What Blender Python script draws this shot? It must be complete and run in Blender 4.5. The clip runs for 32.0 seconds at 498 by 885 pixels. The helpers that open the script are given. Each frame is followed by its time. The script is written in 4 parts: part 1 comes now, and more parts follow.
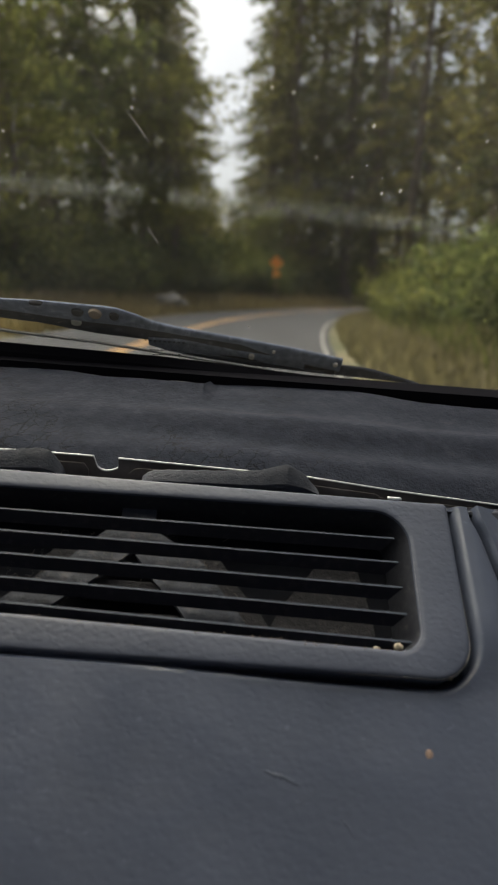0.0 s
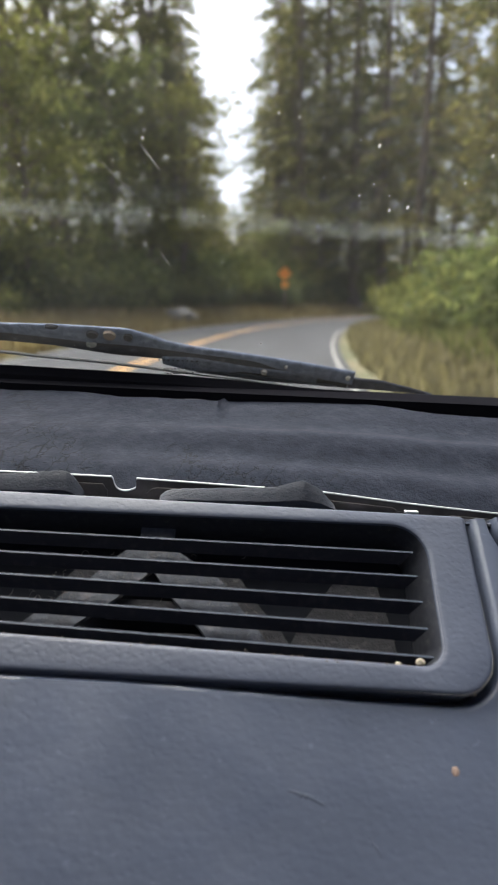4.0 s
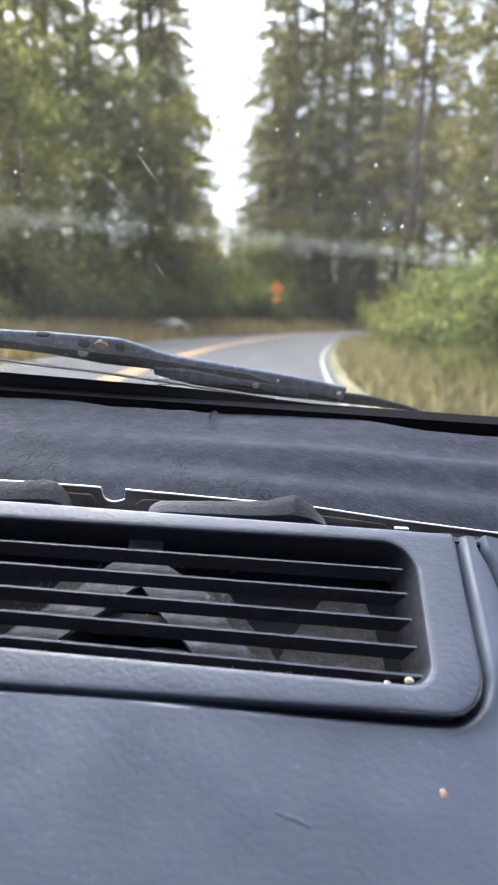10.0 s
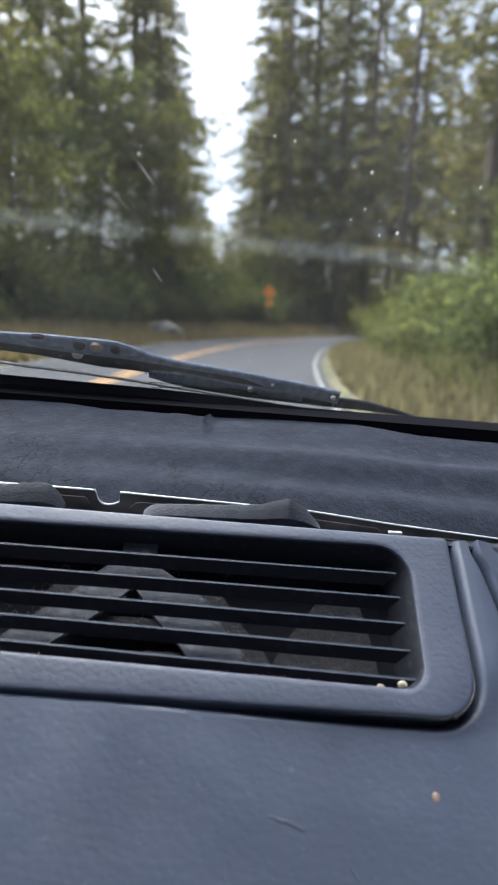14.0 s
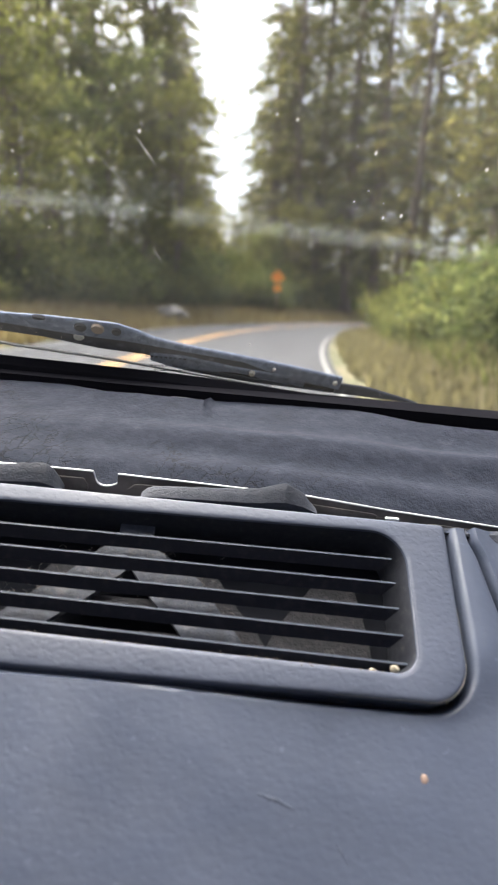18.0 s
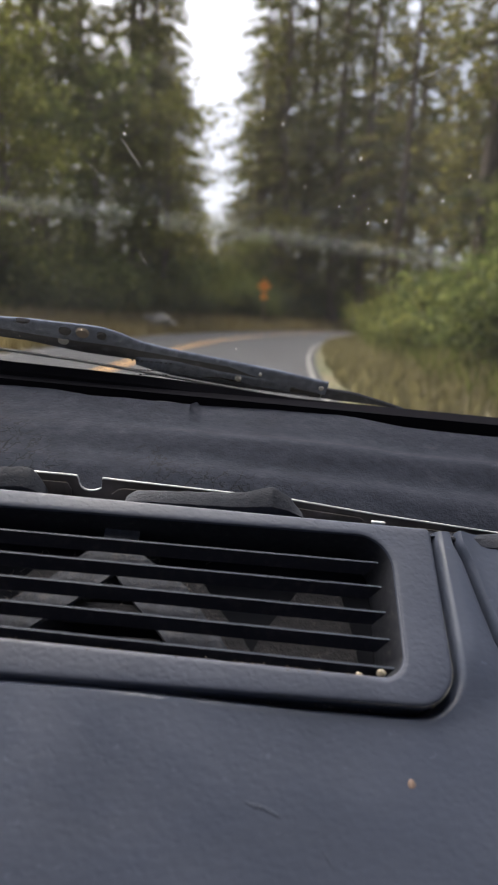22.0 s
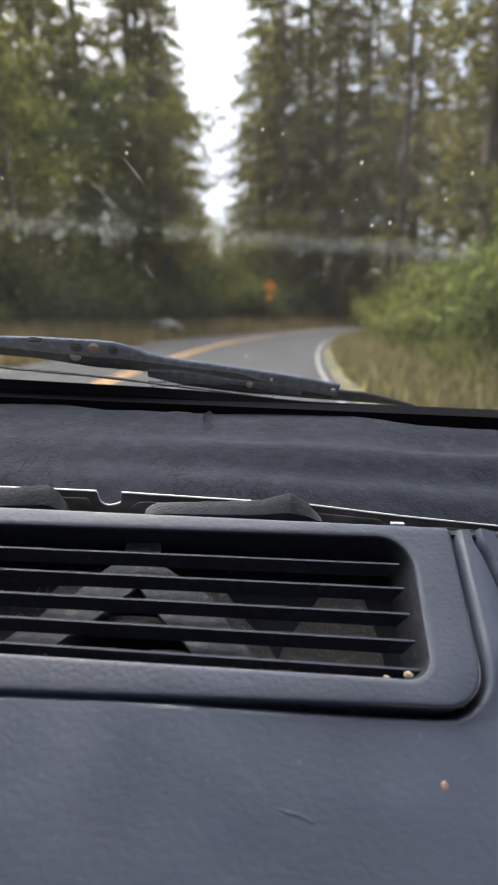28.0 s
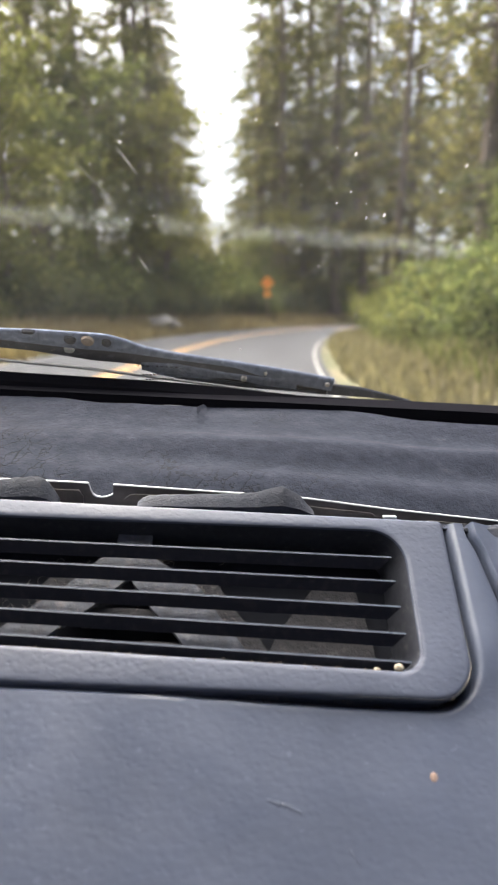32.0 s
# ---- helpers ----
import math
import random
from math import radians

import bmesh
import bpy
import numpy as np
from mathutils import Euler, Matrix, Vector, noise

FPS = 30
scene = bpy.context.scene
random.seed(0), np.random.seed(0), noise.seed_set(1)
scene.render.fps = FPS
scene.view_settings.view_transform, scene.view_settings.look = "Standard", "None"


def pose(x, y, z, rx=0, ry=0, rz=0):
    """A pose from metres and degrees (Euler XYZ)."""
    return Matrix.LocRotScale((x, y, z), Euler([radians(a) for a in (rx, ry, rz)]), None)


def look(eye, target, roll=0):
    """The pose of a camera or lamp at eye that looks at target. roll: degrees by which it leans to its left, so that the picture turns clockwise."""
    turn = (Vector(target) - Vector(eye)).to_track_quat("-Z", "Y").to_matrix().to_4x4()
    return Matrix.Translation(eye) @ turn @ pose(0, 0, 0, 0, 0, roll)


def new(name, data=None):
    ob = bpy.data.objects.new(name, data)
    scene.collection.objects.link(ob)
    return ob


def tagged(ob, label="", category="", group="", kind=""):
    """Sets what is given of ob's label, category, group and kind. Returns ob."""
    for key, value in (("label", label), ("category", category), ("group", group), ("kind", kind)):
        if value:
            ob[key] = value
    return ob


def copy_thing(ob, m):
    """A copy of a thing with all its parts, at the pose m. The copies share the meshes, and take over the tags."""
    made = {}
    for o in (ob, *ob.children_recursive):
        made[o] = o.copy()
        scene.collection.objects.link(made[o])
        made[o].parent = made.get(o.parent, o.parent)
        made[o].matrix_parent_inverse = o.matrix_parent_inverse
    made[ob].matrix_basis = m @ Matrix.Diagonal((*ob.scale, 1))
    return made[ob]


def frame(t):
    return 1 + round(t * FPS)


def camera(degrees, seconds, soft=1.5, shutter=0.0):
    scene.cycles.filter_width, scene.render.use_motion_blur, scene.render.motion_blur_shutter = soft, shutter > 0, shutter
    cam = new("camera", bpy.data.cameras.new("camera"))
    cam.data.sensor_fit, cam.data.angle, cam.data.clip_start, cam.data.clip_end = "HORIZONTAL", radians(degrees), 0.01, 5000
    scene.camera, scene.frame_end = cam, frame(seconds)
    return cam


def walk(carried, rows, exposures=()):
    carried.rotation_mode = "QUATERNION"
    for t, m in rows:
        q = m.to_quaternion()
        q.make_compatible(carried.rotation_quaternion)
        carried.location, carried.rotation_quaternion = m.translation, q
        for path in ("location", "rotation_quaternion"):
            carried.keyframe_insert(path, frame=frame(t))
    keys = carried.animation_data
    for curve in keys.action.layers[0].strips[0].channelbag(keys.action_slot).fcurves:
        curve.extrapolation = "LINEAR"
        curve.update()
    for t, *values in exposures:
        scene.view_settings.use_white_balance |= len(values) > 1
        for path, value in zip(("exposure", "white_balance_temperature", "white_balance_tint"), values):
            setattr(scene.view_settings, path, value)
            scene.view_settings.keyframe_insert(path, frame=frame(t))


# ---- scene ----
cam = camera(50.0, 32.0)
cam.data.dof.use_dof = True
cam.data.dof.focus_distance = 0.41
cam.data.dof.aperture_fstop = 7.5
# the car leans a little on the road: its own axes against the ground's
CAR = Matrix.Translation((0, 0, 1.25)) @ Matrix.Rotation(radians(0.6), 4, "X") @ Matrix.Rotation(radians(3.6), 4, "Y") @ Matrix.Translation((0, 0, -1.25))
PATH = [
    (0, (0.013, 0.005, 1.255), (0.121, 1.921, 0.69), 4.9),
    (0.5, (0.009, 0.006, 1.256), (0.119, 1.917, 0.676), 5.3),
    (1, (0.012, 0.004, 1.255), (0.111, 1.921, 0.692), 5.6),
    (1.5, (0.013, 0.007, 1.257), (0.119, 1.919, 0.682), 5.5),
    (2, (0.01, 0.006, 1.257), (0.134, 1.918, 0.682), 5.6),
    (2.5, (0.012, 0.005, 1.254), (0.098, 1.919, 0.681), 5.2),
    (3, (0.011, 0.005, 1.255), (0.087, 1.914, 0.663), 4.6),
    (3.5, (0.009, 0.003, 1.256), (0.071, 1.921, 0.69), 3.4),
    (4, (0.011, 0.003, 1.26), (0.068, 1.931, 0.731), 3.0),
    (4.5, (0.011, 0.004, 1.258), (0.098, 1.934, 0.741), 3.8),
    (6.5, (0.011, 0.003, 1.261), (0.115, 1.945, 0.793), 4.5),
    (7, (0.01, 0.003, 1.26), (0.107, 1.94, 0.772), 4.3),
    (7.5, (0.01, 0.003, 1.261), (0.096, 1.941, 0.777), 4.3),
    (8, (0.009, 0.003, 1.262), (0.095, 1.943, 0.785), 4.4),
    (8.5, (0.01, 0.003, 1.261), (0.099, 1.945, 0.792), 4.8),
    (9, (0.009, 0.003, 1.261), (0.097, 1.944, 0.783), 4.8),
    (9.5, (0.009, 0.004, 1.261), (0.1, 1.943, 0.779), 4.8),
    (10, (0.009, 0.005, 1.26), (0.107, 1.943, 0.778), 4.5),
    (10.5, (0.009, 0.004, 1.262), (0.092, 1.942, 0.777), 4.2),
    (11, (0.011, 0.003, 1.263), (0.075, 1.945, 0.791), 3.4),
    (11.5, (0.009, 0.003, 1.26), (0.111, 1.942, 0.782), 4.8),
    (12, (0.009, 0.004, 1.261), (0.126, 1.945, 0.793), 4.6),
    (12.5, (0.01, 0.004, 1.261), (0.128, 1.943, 0.788), 4.9),
    (13, (0.01, 0.003, 1.26), (0.12, 1.946, 0.799), 4.6),
    (13.5, (0.009, 0.003, 1.26), (0.118, 1.944, 0.791), 4.7),
    (14, (0.007, 0.004, 1.26), (0.133, 1.945, 0.794), 5.1),
    (14.5, (0.01, 0.004, 1.26), (0.131, 1.944, 0.788), 5.1),
    (15, (0.011, 0.005, 1.259), (0.14, 1.943, 0.783), 5.3),
    (15.5, (0.011, 0.004, 1.259), (0.144, 1.939, 0.773), 5.3),
    (17.5, (0.009, 0.003, 1.257), (0.127, 1.936, 0.757), 6.2),
    (18, (0.012, 0.004, 1.259), (0.122, 1.933, 0.74), 5.9),
    (18.5, (0.012, 0.004, 1.258), (0.12, 1.938, 0.758), 6.3),
    (19, (0.012, 0.004, 1.258), (0.117, 1.938, 0.759), 6.2),
    (19.5, (0.011, 0.004, 1.26), (0.119, 1.939, 0.767), 6.0),
    (20, (0.008, 0.004, 1.256), (0.134, 1.944, 0.788), 6.6),
    (20.5, (0.01, 0.005, 1.258), (0.138, 1.941, 0.775), 6.5),
    (21, (0.009, 0.004, 1.256), (0.14, 1.94, 0.77), 6.8),
    (21.5, (0.012, 0.004, 1.259), (0.133, 1.942, 0.78), 5.9),
    (22, (0.013, 0.005, 1.256), (0.169, 1.939, 0.77), 6.2),
    (22.5, (0.012, 0.005, 1.257), (0.211, 1.94, 0.79), 6.3),
    (23, (0.015, 0.005, 1.255), (0.217, 1.936, 0.777), 5.4),
    (23.5, (0.014, 0.005, 1.256), (0.222, 1.93, 0.756), 4.7),
    (24, (0.014, 0.006, 1.257), (0.21, 1.933, 0.761), 4.2),
    (24.5, (0.013, 0.005, 1.258), (0.166, 1.937, 0.765), 3.5),
    (25, (0.012, 0.005, 1.258), (0.13, 1.933, 0.738), 3.4),
    (25.5, (0.012, 0.005, 1.259), (0.111, 1.936, 0.749), 3.4),
    (27.5, (0.011, 0.005, 1.259), (0.129, 1.941, 0.772), 3.1),
    (28, (0.011, 0.004, 1.261), (0.119, 1.941, 0.775), 3.0),
    (28.5, (0.011, 0.004, 1.26), (0.125, 1.942, 0.776), 3.5),
    (29, (0.009, 0.004, 1.262), (0.127, 1.945, 0.792), 3.7),
    (29.5, (0.012, 0.005, 1.263), (0.132, 1.942, 0.778), 3.7),
    (30, (0.01, 0.004, 1.26), (0.139, 1.943, 0.787), 3.6),
    (30.5, (0.01, 0.004, 1.26), (0.141, 1.945, 0.797), 3.5),
    (31, (0.012, 0.005, 1.26), (0.141, 1.944, 0.787), 3.8),
    (31.5, (0.013, 0.004, 1.26), (0.138, 1.945, 0.795), 3.8),
    (32, (0.014, 0.004, 1.258), (0.134, 1.938, 0.762), 3.4),
]
EXPOSURES = [(0, 1.11, 6990, 5), (1, 0.9, 7080, 1), (2, 1.57, 6710, 2), (3, 2.02, 6210, 8), (4, 1.97, 6310, 8), (4.5, 2.07, 6210, 8), (7, 2.62, 5710, 7), (8, 2.45, 5910, 7), (9, 2.37, 6090, 6), (10, 2.75, 5990, 10), (11, 2.58, 5890, 10), (12, 2.47, 5990, 10), (13, 2.18, 5950, 9), (14, 2.06, 5790, 8), (15, 2.22, 6490, 10), (18, 2.66, 6440, 10), (19, 2.43, 6540, 12), (20, 2.24, 6590, 12), (21, 1.64, 6390, 10), (22, 1.53, 6490, 12), (23, 1.54, 6500, 13), (24, 1.97, 6190, 11), (25, 2.1, 6490, 11), (28, 1.87, 6390, 10), (29, 1.77, 6590, 11), (30, 1.39, 6390, 9), (31, 2.16, 6590, 10), (32, 2.67, 6590, 11)]
walk(cam, [(t, CAR @ look(eye, target, roll)) for t, eye, target, roll in PATH], EXPOSURES)

# ---- world, sun, exposure ----
SUN_EL, SUN_AZ = 63.0, -45.0   # degrees above the horizon; degrees to the right of the road ahead
world = bpy.data.worlds.new("sky")
scene.world = world
world.use_nodes = True
wn = world.node_tree
wn.nodes.clear()
w_out = wn.nodes.new("ShaderNodeOutputWorld")
w_bg = wn.nodes.new("ShaderNodeBackground")
w_sky = wn.nodes.new("ShaderNodeTexSky")
w_sky.sky_type = "NISHITA"
w_sky.sun_disc = False
w_sky.sun_elevation = radians(SUN_EL)
w_sky.sun_rotation = radians(SUN_AZ)
w_sky.dust_density = 9.0
w_sky.air_density = 0.5
w_sky.ozone_density = 0.4
w_bg.inputs["Strength"].default_value = 0.15
wn.links.new(w_sky.outputs["Color"], w_bg.inputs["Color"])
wn.links.new(w_bg.outputs["Background"], w_out.inputs["Surface"])
sun = new("sun", bpy.data.lights.new("sun", "SUN"))
sun.data.energy, sun.data.angle, sun.data.color = 1.3, radians(70), (1.0, 0.97, 0.93)
sun_dir = Vector((math.sin(radians(SUN_AZ)) * math.cos(radians(SUN_EL)), math.cos(radians(SUN_AZ)) * math.cos(radians(SUN_EL)), math.sin(radians(SUN_EL))))
sun.matrix_world = look(sun_dir * 60, (0, 0, 0))


# ---- materials ----
def material(name, base, rough=0.6, metal=0.0, spec=0.5):
    m = bpy.data.materials.new(name)
    m.use_nodes = True
    b = m.node_tree.nodes["Principled BSDF"]
    b.inputs["Base Color"].default_value = (*base, 1)
    b.inputs["Roughness"].default_value = rough
    b.inputs["Metallic"].default_value = metal
    b.inputs["Specular IOR Level"].default_value = spec
    return m


def node(m, kind, **values):
    n = m.node_tree.nodes.new(kind)
    for key, value in values.items():
        n.inputs[key.replace("_", " ")].default_value = value
    return n


def link(m, a, b):
    m.node_tree.links.new(a, b)


def bsdf(m):
    return m.node_tree.nodes["Principled BSDF"]


def coords(m, space="Object", scale=(1, 1, 1)):
    t = m.node_tree.nodes.new("ShaderNodeTexCoord")
    p = m.node_tree.nodes.new("ShaderNodeMapping")
    p.inputs["Scale"].default_value = scale
    link(m, t.outputs[space], p.inputs["Vector"])
    return p.outputs["Vector"]


def noise_tex(m, vec, scale, detail=4.0, rough=0.55):
    n = node(m, "ShaderNodeTexNoise", Scale=scale, Detail=detail, Roughness=rough)
    link(m, vec, n.inputs["Vector"])
    return n.outputs["Fac"]


def ramp(m, fac, stops):
    r = m.node_tree.nodes.new("ShaderNodeValToRGB")
    els = r.color_ramp.elements
    while len(els) < len(stops):
        els.new(0.5)
    for el, (pos, col) in zip(els, stops):
        el.position = pos
        el.color = (*col, 1) if len(col) == 3 else col
    link(m, fac, r.inputs["Fac"])
    return r.outputs["Color"]


def grey(v):
    return (v, v, v)


def bump(m, height, strength, distance, after=None):
    b = node(m, "ShaderNodeBump", Strength=strength, Distance=distance)
    link(m, height, b.inputs["Height"])
    if after is not None:
        link(m, after, b.inputs["Normal"])
    return b.outputs["Normal"]


def mix_rgb(m, fac, a, b, mode="MIX"):
    n = m.node_tree.nodes.new("ShaderNodeMix")
    n.data_type, n.blend_type = "RGBA", mode
    for value, socket in ((fac, n.inputs[0]), (a, n.inputs[6]), (b, n.inputs[7])):
        if isinstance(value, (int, float)):
            socket.default_value = value
        elif isinstance(value, tuple):
            socket.default_value = (*value, 1)
        else:
            link(m, value, socket)
    return n.outputs[2]


def grained_plastic(name, base, grain, depth, rough):
    """Moulded dashboard plastic with a leather-like grain, dust and faint smears."""
    m = material(name, base, rough)
    v = coords(m, scale=(0.7, 1, 1))
    stain = noise_tex(m, v, 14, 5)
    dust = noise_tex(m, v, 210, 3)
    lighter = tuple(min(1, c * 1.2 + 0.003) for c in base)
    darker = tuple(c * 0.84 for c in base)
    col = ramp(m, stain, [(0.3, darker), (0.55, base), (0.8, lighter)])
    scuff = ramp(m, noise_tex(m, v, 38, 3, 0.4), [(0.66, grey(0.0)), (0.76, grey(0.35))])
    col = mix_rgb(m, scuff, col, tuple(c * 0.5 for c in base))
    speck = ramp(m, dust, [(0.66, grey(0.0)), (0.74, grey(0.35))])
    link(m, mix_rgb(m, speck, col, tuple(c * 1.8 + 0.02 for c in base)), bsdf(m).inputs["Base Color"])
    cells = m.node_tree.nodes.new("ShaderNodeTexVoronoi")
    cells.feature = "SMOOTH_F1"
    cells.inputs["Scale"].default_value = grain
    wob = noise_tex(m, v, grain * 0.6, 2)
    link(m, mix_rgb(m, 0.004, v, wob), cells.inputs["Vector"])
    n1 = bump(m, cells.outputs["Distance"], 0.6, depth)
    n2 = bump(m, noise_tex(m, v, grain * 2.5, 2), 0.2, depth * 0.5, n1)
    link(m, n2, bsdf(m).inputs["Normal"])
    rg = ramp(m, noise_tex(m, v, 30, 4), [(0.3, grey(rough - 0.08)), (0.7, grey(rough + 0.1))])
    link(m, rg, bsdf(m).inputs["Roughness"])
    return m


MAT_DASH = grained_plastic("dash plastic", (0.050, 0.061, 0.093), 300, 0.0003, 0.42)
MAT_FRAME = grained_plastic("vent frame plastic", (0.040, 0.049, 0.077), 380, 0.00042, 0.56)
MAT_FLAP = grained_plastic("torn leatherette", (0.018, 0.0215, 0.033), 620, 0.0006, 0.85)

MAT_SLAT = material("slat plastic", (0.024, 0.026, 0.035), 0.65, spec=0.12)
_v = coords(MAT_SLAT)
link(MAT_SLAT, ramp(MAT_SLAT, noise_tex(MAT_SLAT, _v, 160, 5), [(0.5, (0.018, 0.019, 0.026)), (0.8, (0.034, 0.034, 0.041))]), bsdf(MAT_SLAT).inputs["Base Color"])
# lighter, bluer slat colour: skylight on the top edges, painted in
MAT_EDGE_LIT = material("sky-lit slat edge tone", (0.028, 0.035, 0.052), 0.6, spec=0.15)
# frame plastic darkened for the recess, its shade put into the colour
MAT_INNER_SHADE = material("shade-darkened duct mouth plastic", (0.023, 0.027, 0.038), 0.6, spec=0.2)
_v = coords(MAT_INNER_SHADE)
link(MAT_INNER_SHADE, ramp(MAT_INNER_SHADE, noise_tex(MAT_INNER_SHADE, _v, 220, 5), [(0.4, (0.018, 0.02, 0.027)), (0.62, (0.026, 0.028, 0.035)), (0.78, (0.06, 0.057, 0.056))]), bsdf(MAT_INNER_SHADE).inputs["Base Color"])
MAT_STRUT = material("strut plastic", (0.055, 0.062, 0.08), 0.6)
_v = coords(MAT_STRUT)
link(MAT_STRUT, ramp(MAT_STRUT, noise_tex(MAT_STRUT, _v, 120, 6), [(0.35, (0.021, 0.026, 0.039)), (0.55, (0.036, 0.043, 0.063)), (0.76, (0.1, 0.1, 0.11))]), bsdf(MAT_STRUT).inputs["Base Color"])
link(MAT_STRUT, bump(MAT_STRUT, noise_tex(MAT_STRUT, _v, 300, 5), 0.6, 0.001), bsdf(MAT_STRUT).inputs["Normal"])
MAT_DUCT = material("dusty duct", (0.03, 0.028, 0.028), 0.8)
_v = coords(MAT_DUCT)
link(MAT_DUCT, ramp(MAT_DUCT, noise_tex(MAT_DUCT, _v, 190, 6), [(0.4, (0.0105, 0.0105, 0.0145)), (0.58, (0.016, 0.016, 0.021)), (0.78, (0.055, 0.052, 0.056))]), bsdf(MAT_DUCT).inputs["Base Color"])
link(MAT_DUCT, bump(MAT_DUCT, noise_tex(MAT_DUCT, _v, 330, 5), 0.6, 0.0012), bsdf(MAT_DUCT).inputs["Normal"])
MAT_BLACK = material("black rubber", (0.024, 0.026, 0.034), 0.9, spec=0.1)

# old vinyl pad: cracked, scuffed lighter along its ridges
MAT_PAD = material("cracked vinyl pad", (0.046, 0.051, 0.069), 0.9, spec=0.15)
_v = coords(MAT_PAD)
_st = coords(MAT_PAD, scale=(1, 1.7, 1))
_blot = ramp(MAT_PAD, noise_tex(MAT_PAD, _st, 60, 10, 0.75), [(0.32, (0.0105, 0.0128, 0.021)), (0.5, (0.0158, 0.019, 0.030)), (0.64, (0.0228, 0.0265, 0.039)), (0.8, (0.054, 0.054, 0.063))])
_cr = MAT_PAD.node_tree.nodes.new("ShaderNodeTexVoronoi")
_cr.feature = "DISTANCE_TO_EDGE"
_cr.inputs["Scale"].default_value = 85
link(MAT_PAD, mix_rgb(MAT_PAD, 0.03, _v, noise_tex(MAT_PAD, _v, 70, 3)), _cr.inputs["Vector"])
_zone = ramp(MAT_PAD, noise_tex(MAT_PAD, _v, 9, 3), [(0.44, grey(0.0)), (0.54, grey(1.0))])
_line = ramp(MAT_PAD, _cr.outputs["Distance"], [(0.0, grey(1.0)), (0.06, grey(0.0))])
_xyz = MAT_PAD.node_tree.nodes.new("ShaderNodeSeparateXYZ")
link(MAT_PAD, _v, _xyz.inputs[0])
_old = ramp(MAT_PAD, mix_rgb(MAT_PAD, 0.12, _xyz.outputs["X"], noise_tex(MAT_PAD, _v, 16, 3)), [(0.1, grey(0.9)), (0.15, grey(0.0))])
_crack = mix_rgb(MAT_PAD, 1.0, mix_rgb(MAT_PAD, 1.0, _line, _zone, "MULTIPLY"), _old, "MULTIPLY")
link(MAT_PAD, mix_rgb(MAT_PAD, _crack, _blot, (0.007, 0.0075, 0.01)), bsdf(MAT_PAD).inputs["Base Color"])
_n1 = bump(MAT_PAD, noise_tex(MAT_PAD, _v, 420, 4), 0.6, 0.0009)
_inv = MAT_PAD.node_tree.nodes.new("ShaderNodeInvert")
link(MAT_PAD, _crack, _inv.inputs["Color"])
_n2 = bump(MAT_PAD, _inv.outputs["Color"], 0.4, 0.0008, _n1)
_n3 = bump(MAT_PAD, noise_tex(MAT_PAD, _v, 45, 5), 0.5, 0.005, _n2)
link(MAT_PAD, _n3, bsdf(MAT_PAD).inputs["Normal"])

MAT_STEEL = material("worn galvanised steel", (0.42, 0.44, 0.46), 0.36, 0.35)
_v = coords(MAT_STEEL)
link(MAT_STEEL, ramp(MAT_STEEL, noise_tex(MAT_STEEL, _v, 90, 6), [(0.3, grey(0.26)), (0.7, grey(0.5))]), bsdf(MAT_STEEL).inputs["Roughness"])
MAT_BRACKET = material("dull brown bracket steel", (0.085, 0.078, 0.075), 0.62, 0.3)
_v = coords(MAT_BRACKET)
link(MAT_BRACKET, ramp(MAT_BRACKET, noise_tex(MAT_BRACKET, _v, 60, 6), [(0.3, (0.05, 0.044, 0.043)), (0.7, (0.11, 0.1, 0.098))]), bsdf(MAT_BRACKET).inputs["Base Color"])
MAT_ZINC = material("dull zinc coat", (0.31, 0.34, 0.36), 0.85, spec=0.1)
MAT_WIPER = material("weathered black wiper paint", (0.05, 0.055, 0.065), 0.55, spec=0.25)
_v = coords(MAT_WIPER)
link(MAT_WIPER, ramp(MAT_WIPER, noise_tex(MAT_WIPER, _v, 80, 6, 0.65), [(0.3, (0.005, 0.007, 0.013)), (0.55, (0.012, 0.016, 0.028)), (0.78, (0.06, 0.075, 0.11))]), bsdf(MAT_WIPER).inputs["Base Color"])
link(MAT_WIPER, bump(MAT_WIPER, noise_tex(MAT_WIPER, _v, 400, 4), 0.3, 0.0006), bsdf(MAT_WIPER).inputs["Normal"])
MAT_PLATE = material("faded wiper plate paint", (0.07, 0.085, 0.125), 0.7, spec=0.2)
_v = coords(MAT_PLATE)
link(MAT_PLATE, ramp(MAT_PLATE, noise_tex(MAT_PLATE, _v, 150, 6, 0.65), [(0.36, (0.05, 0.066, 0.105)), (0.6, (0.095, 0.12, 0.18)), (0.72, (0.14, 0.17, 0.23)), (0.78, (0.4, 0.4, 0.41))]), bsdf(MAT_PLATE).inputs["Base Color"])
MAT_CLAW = material("dull black wiper claw", (0.011, 0.014, 0.022), 0.8, spec=0.1)
MAT_SEAL = material("dark seal rubber and gap shade", (0.007, 0.007, 0.009), 1.0, spec=0.0)
MAT_TRIM = material("dull trim", (0.26, 0.26, 0.26), 0.5)
MAT_WORN = material("worn plastic edge", (0.17, 0.165, 0.155), 0.6)
MAT_PALE_LIP = material("pale plastic edge", (0.085, 0.092, 0.12), 0.6)
# near-black colour that stands for the shade inside holes and the duct
MAT_DEPTH_SHADE = material("painted depth shade", (0.013, 0.014, 0.018), 1.0, spec=0.0)
MAT_SCUFF = material("rubbed-in dark scuff", (0.040, 0.049, 0.074), 0.5)
MAT_RUST = material("rusty rivet", (0.13, 0.1, 0.08), 0.75)
MAT_CREAM = material("cream grit", (0.23, 0.205, 0.16), 0.8)
MAT_RUSSET = material("russet crumb", (0.17, 0.12, 0.1), 0.85)
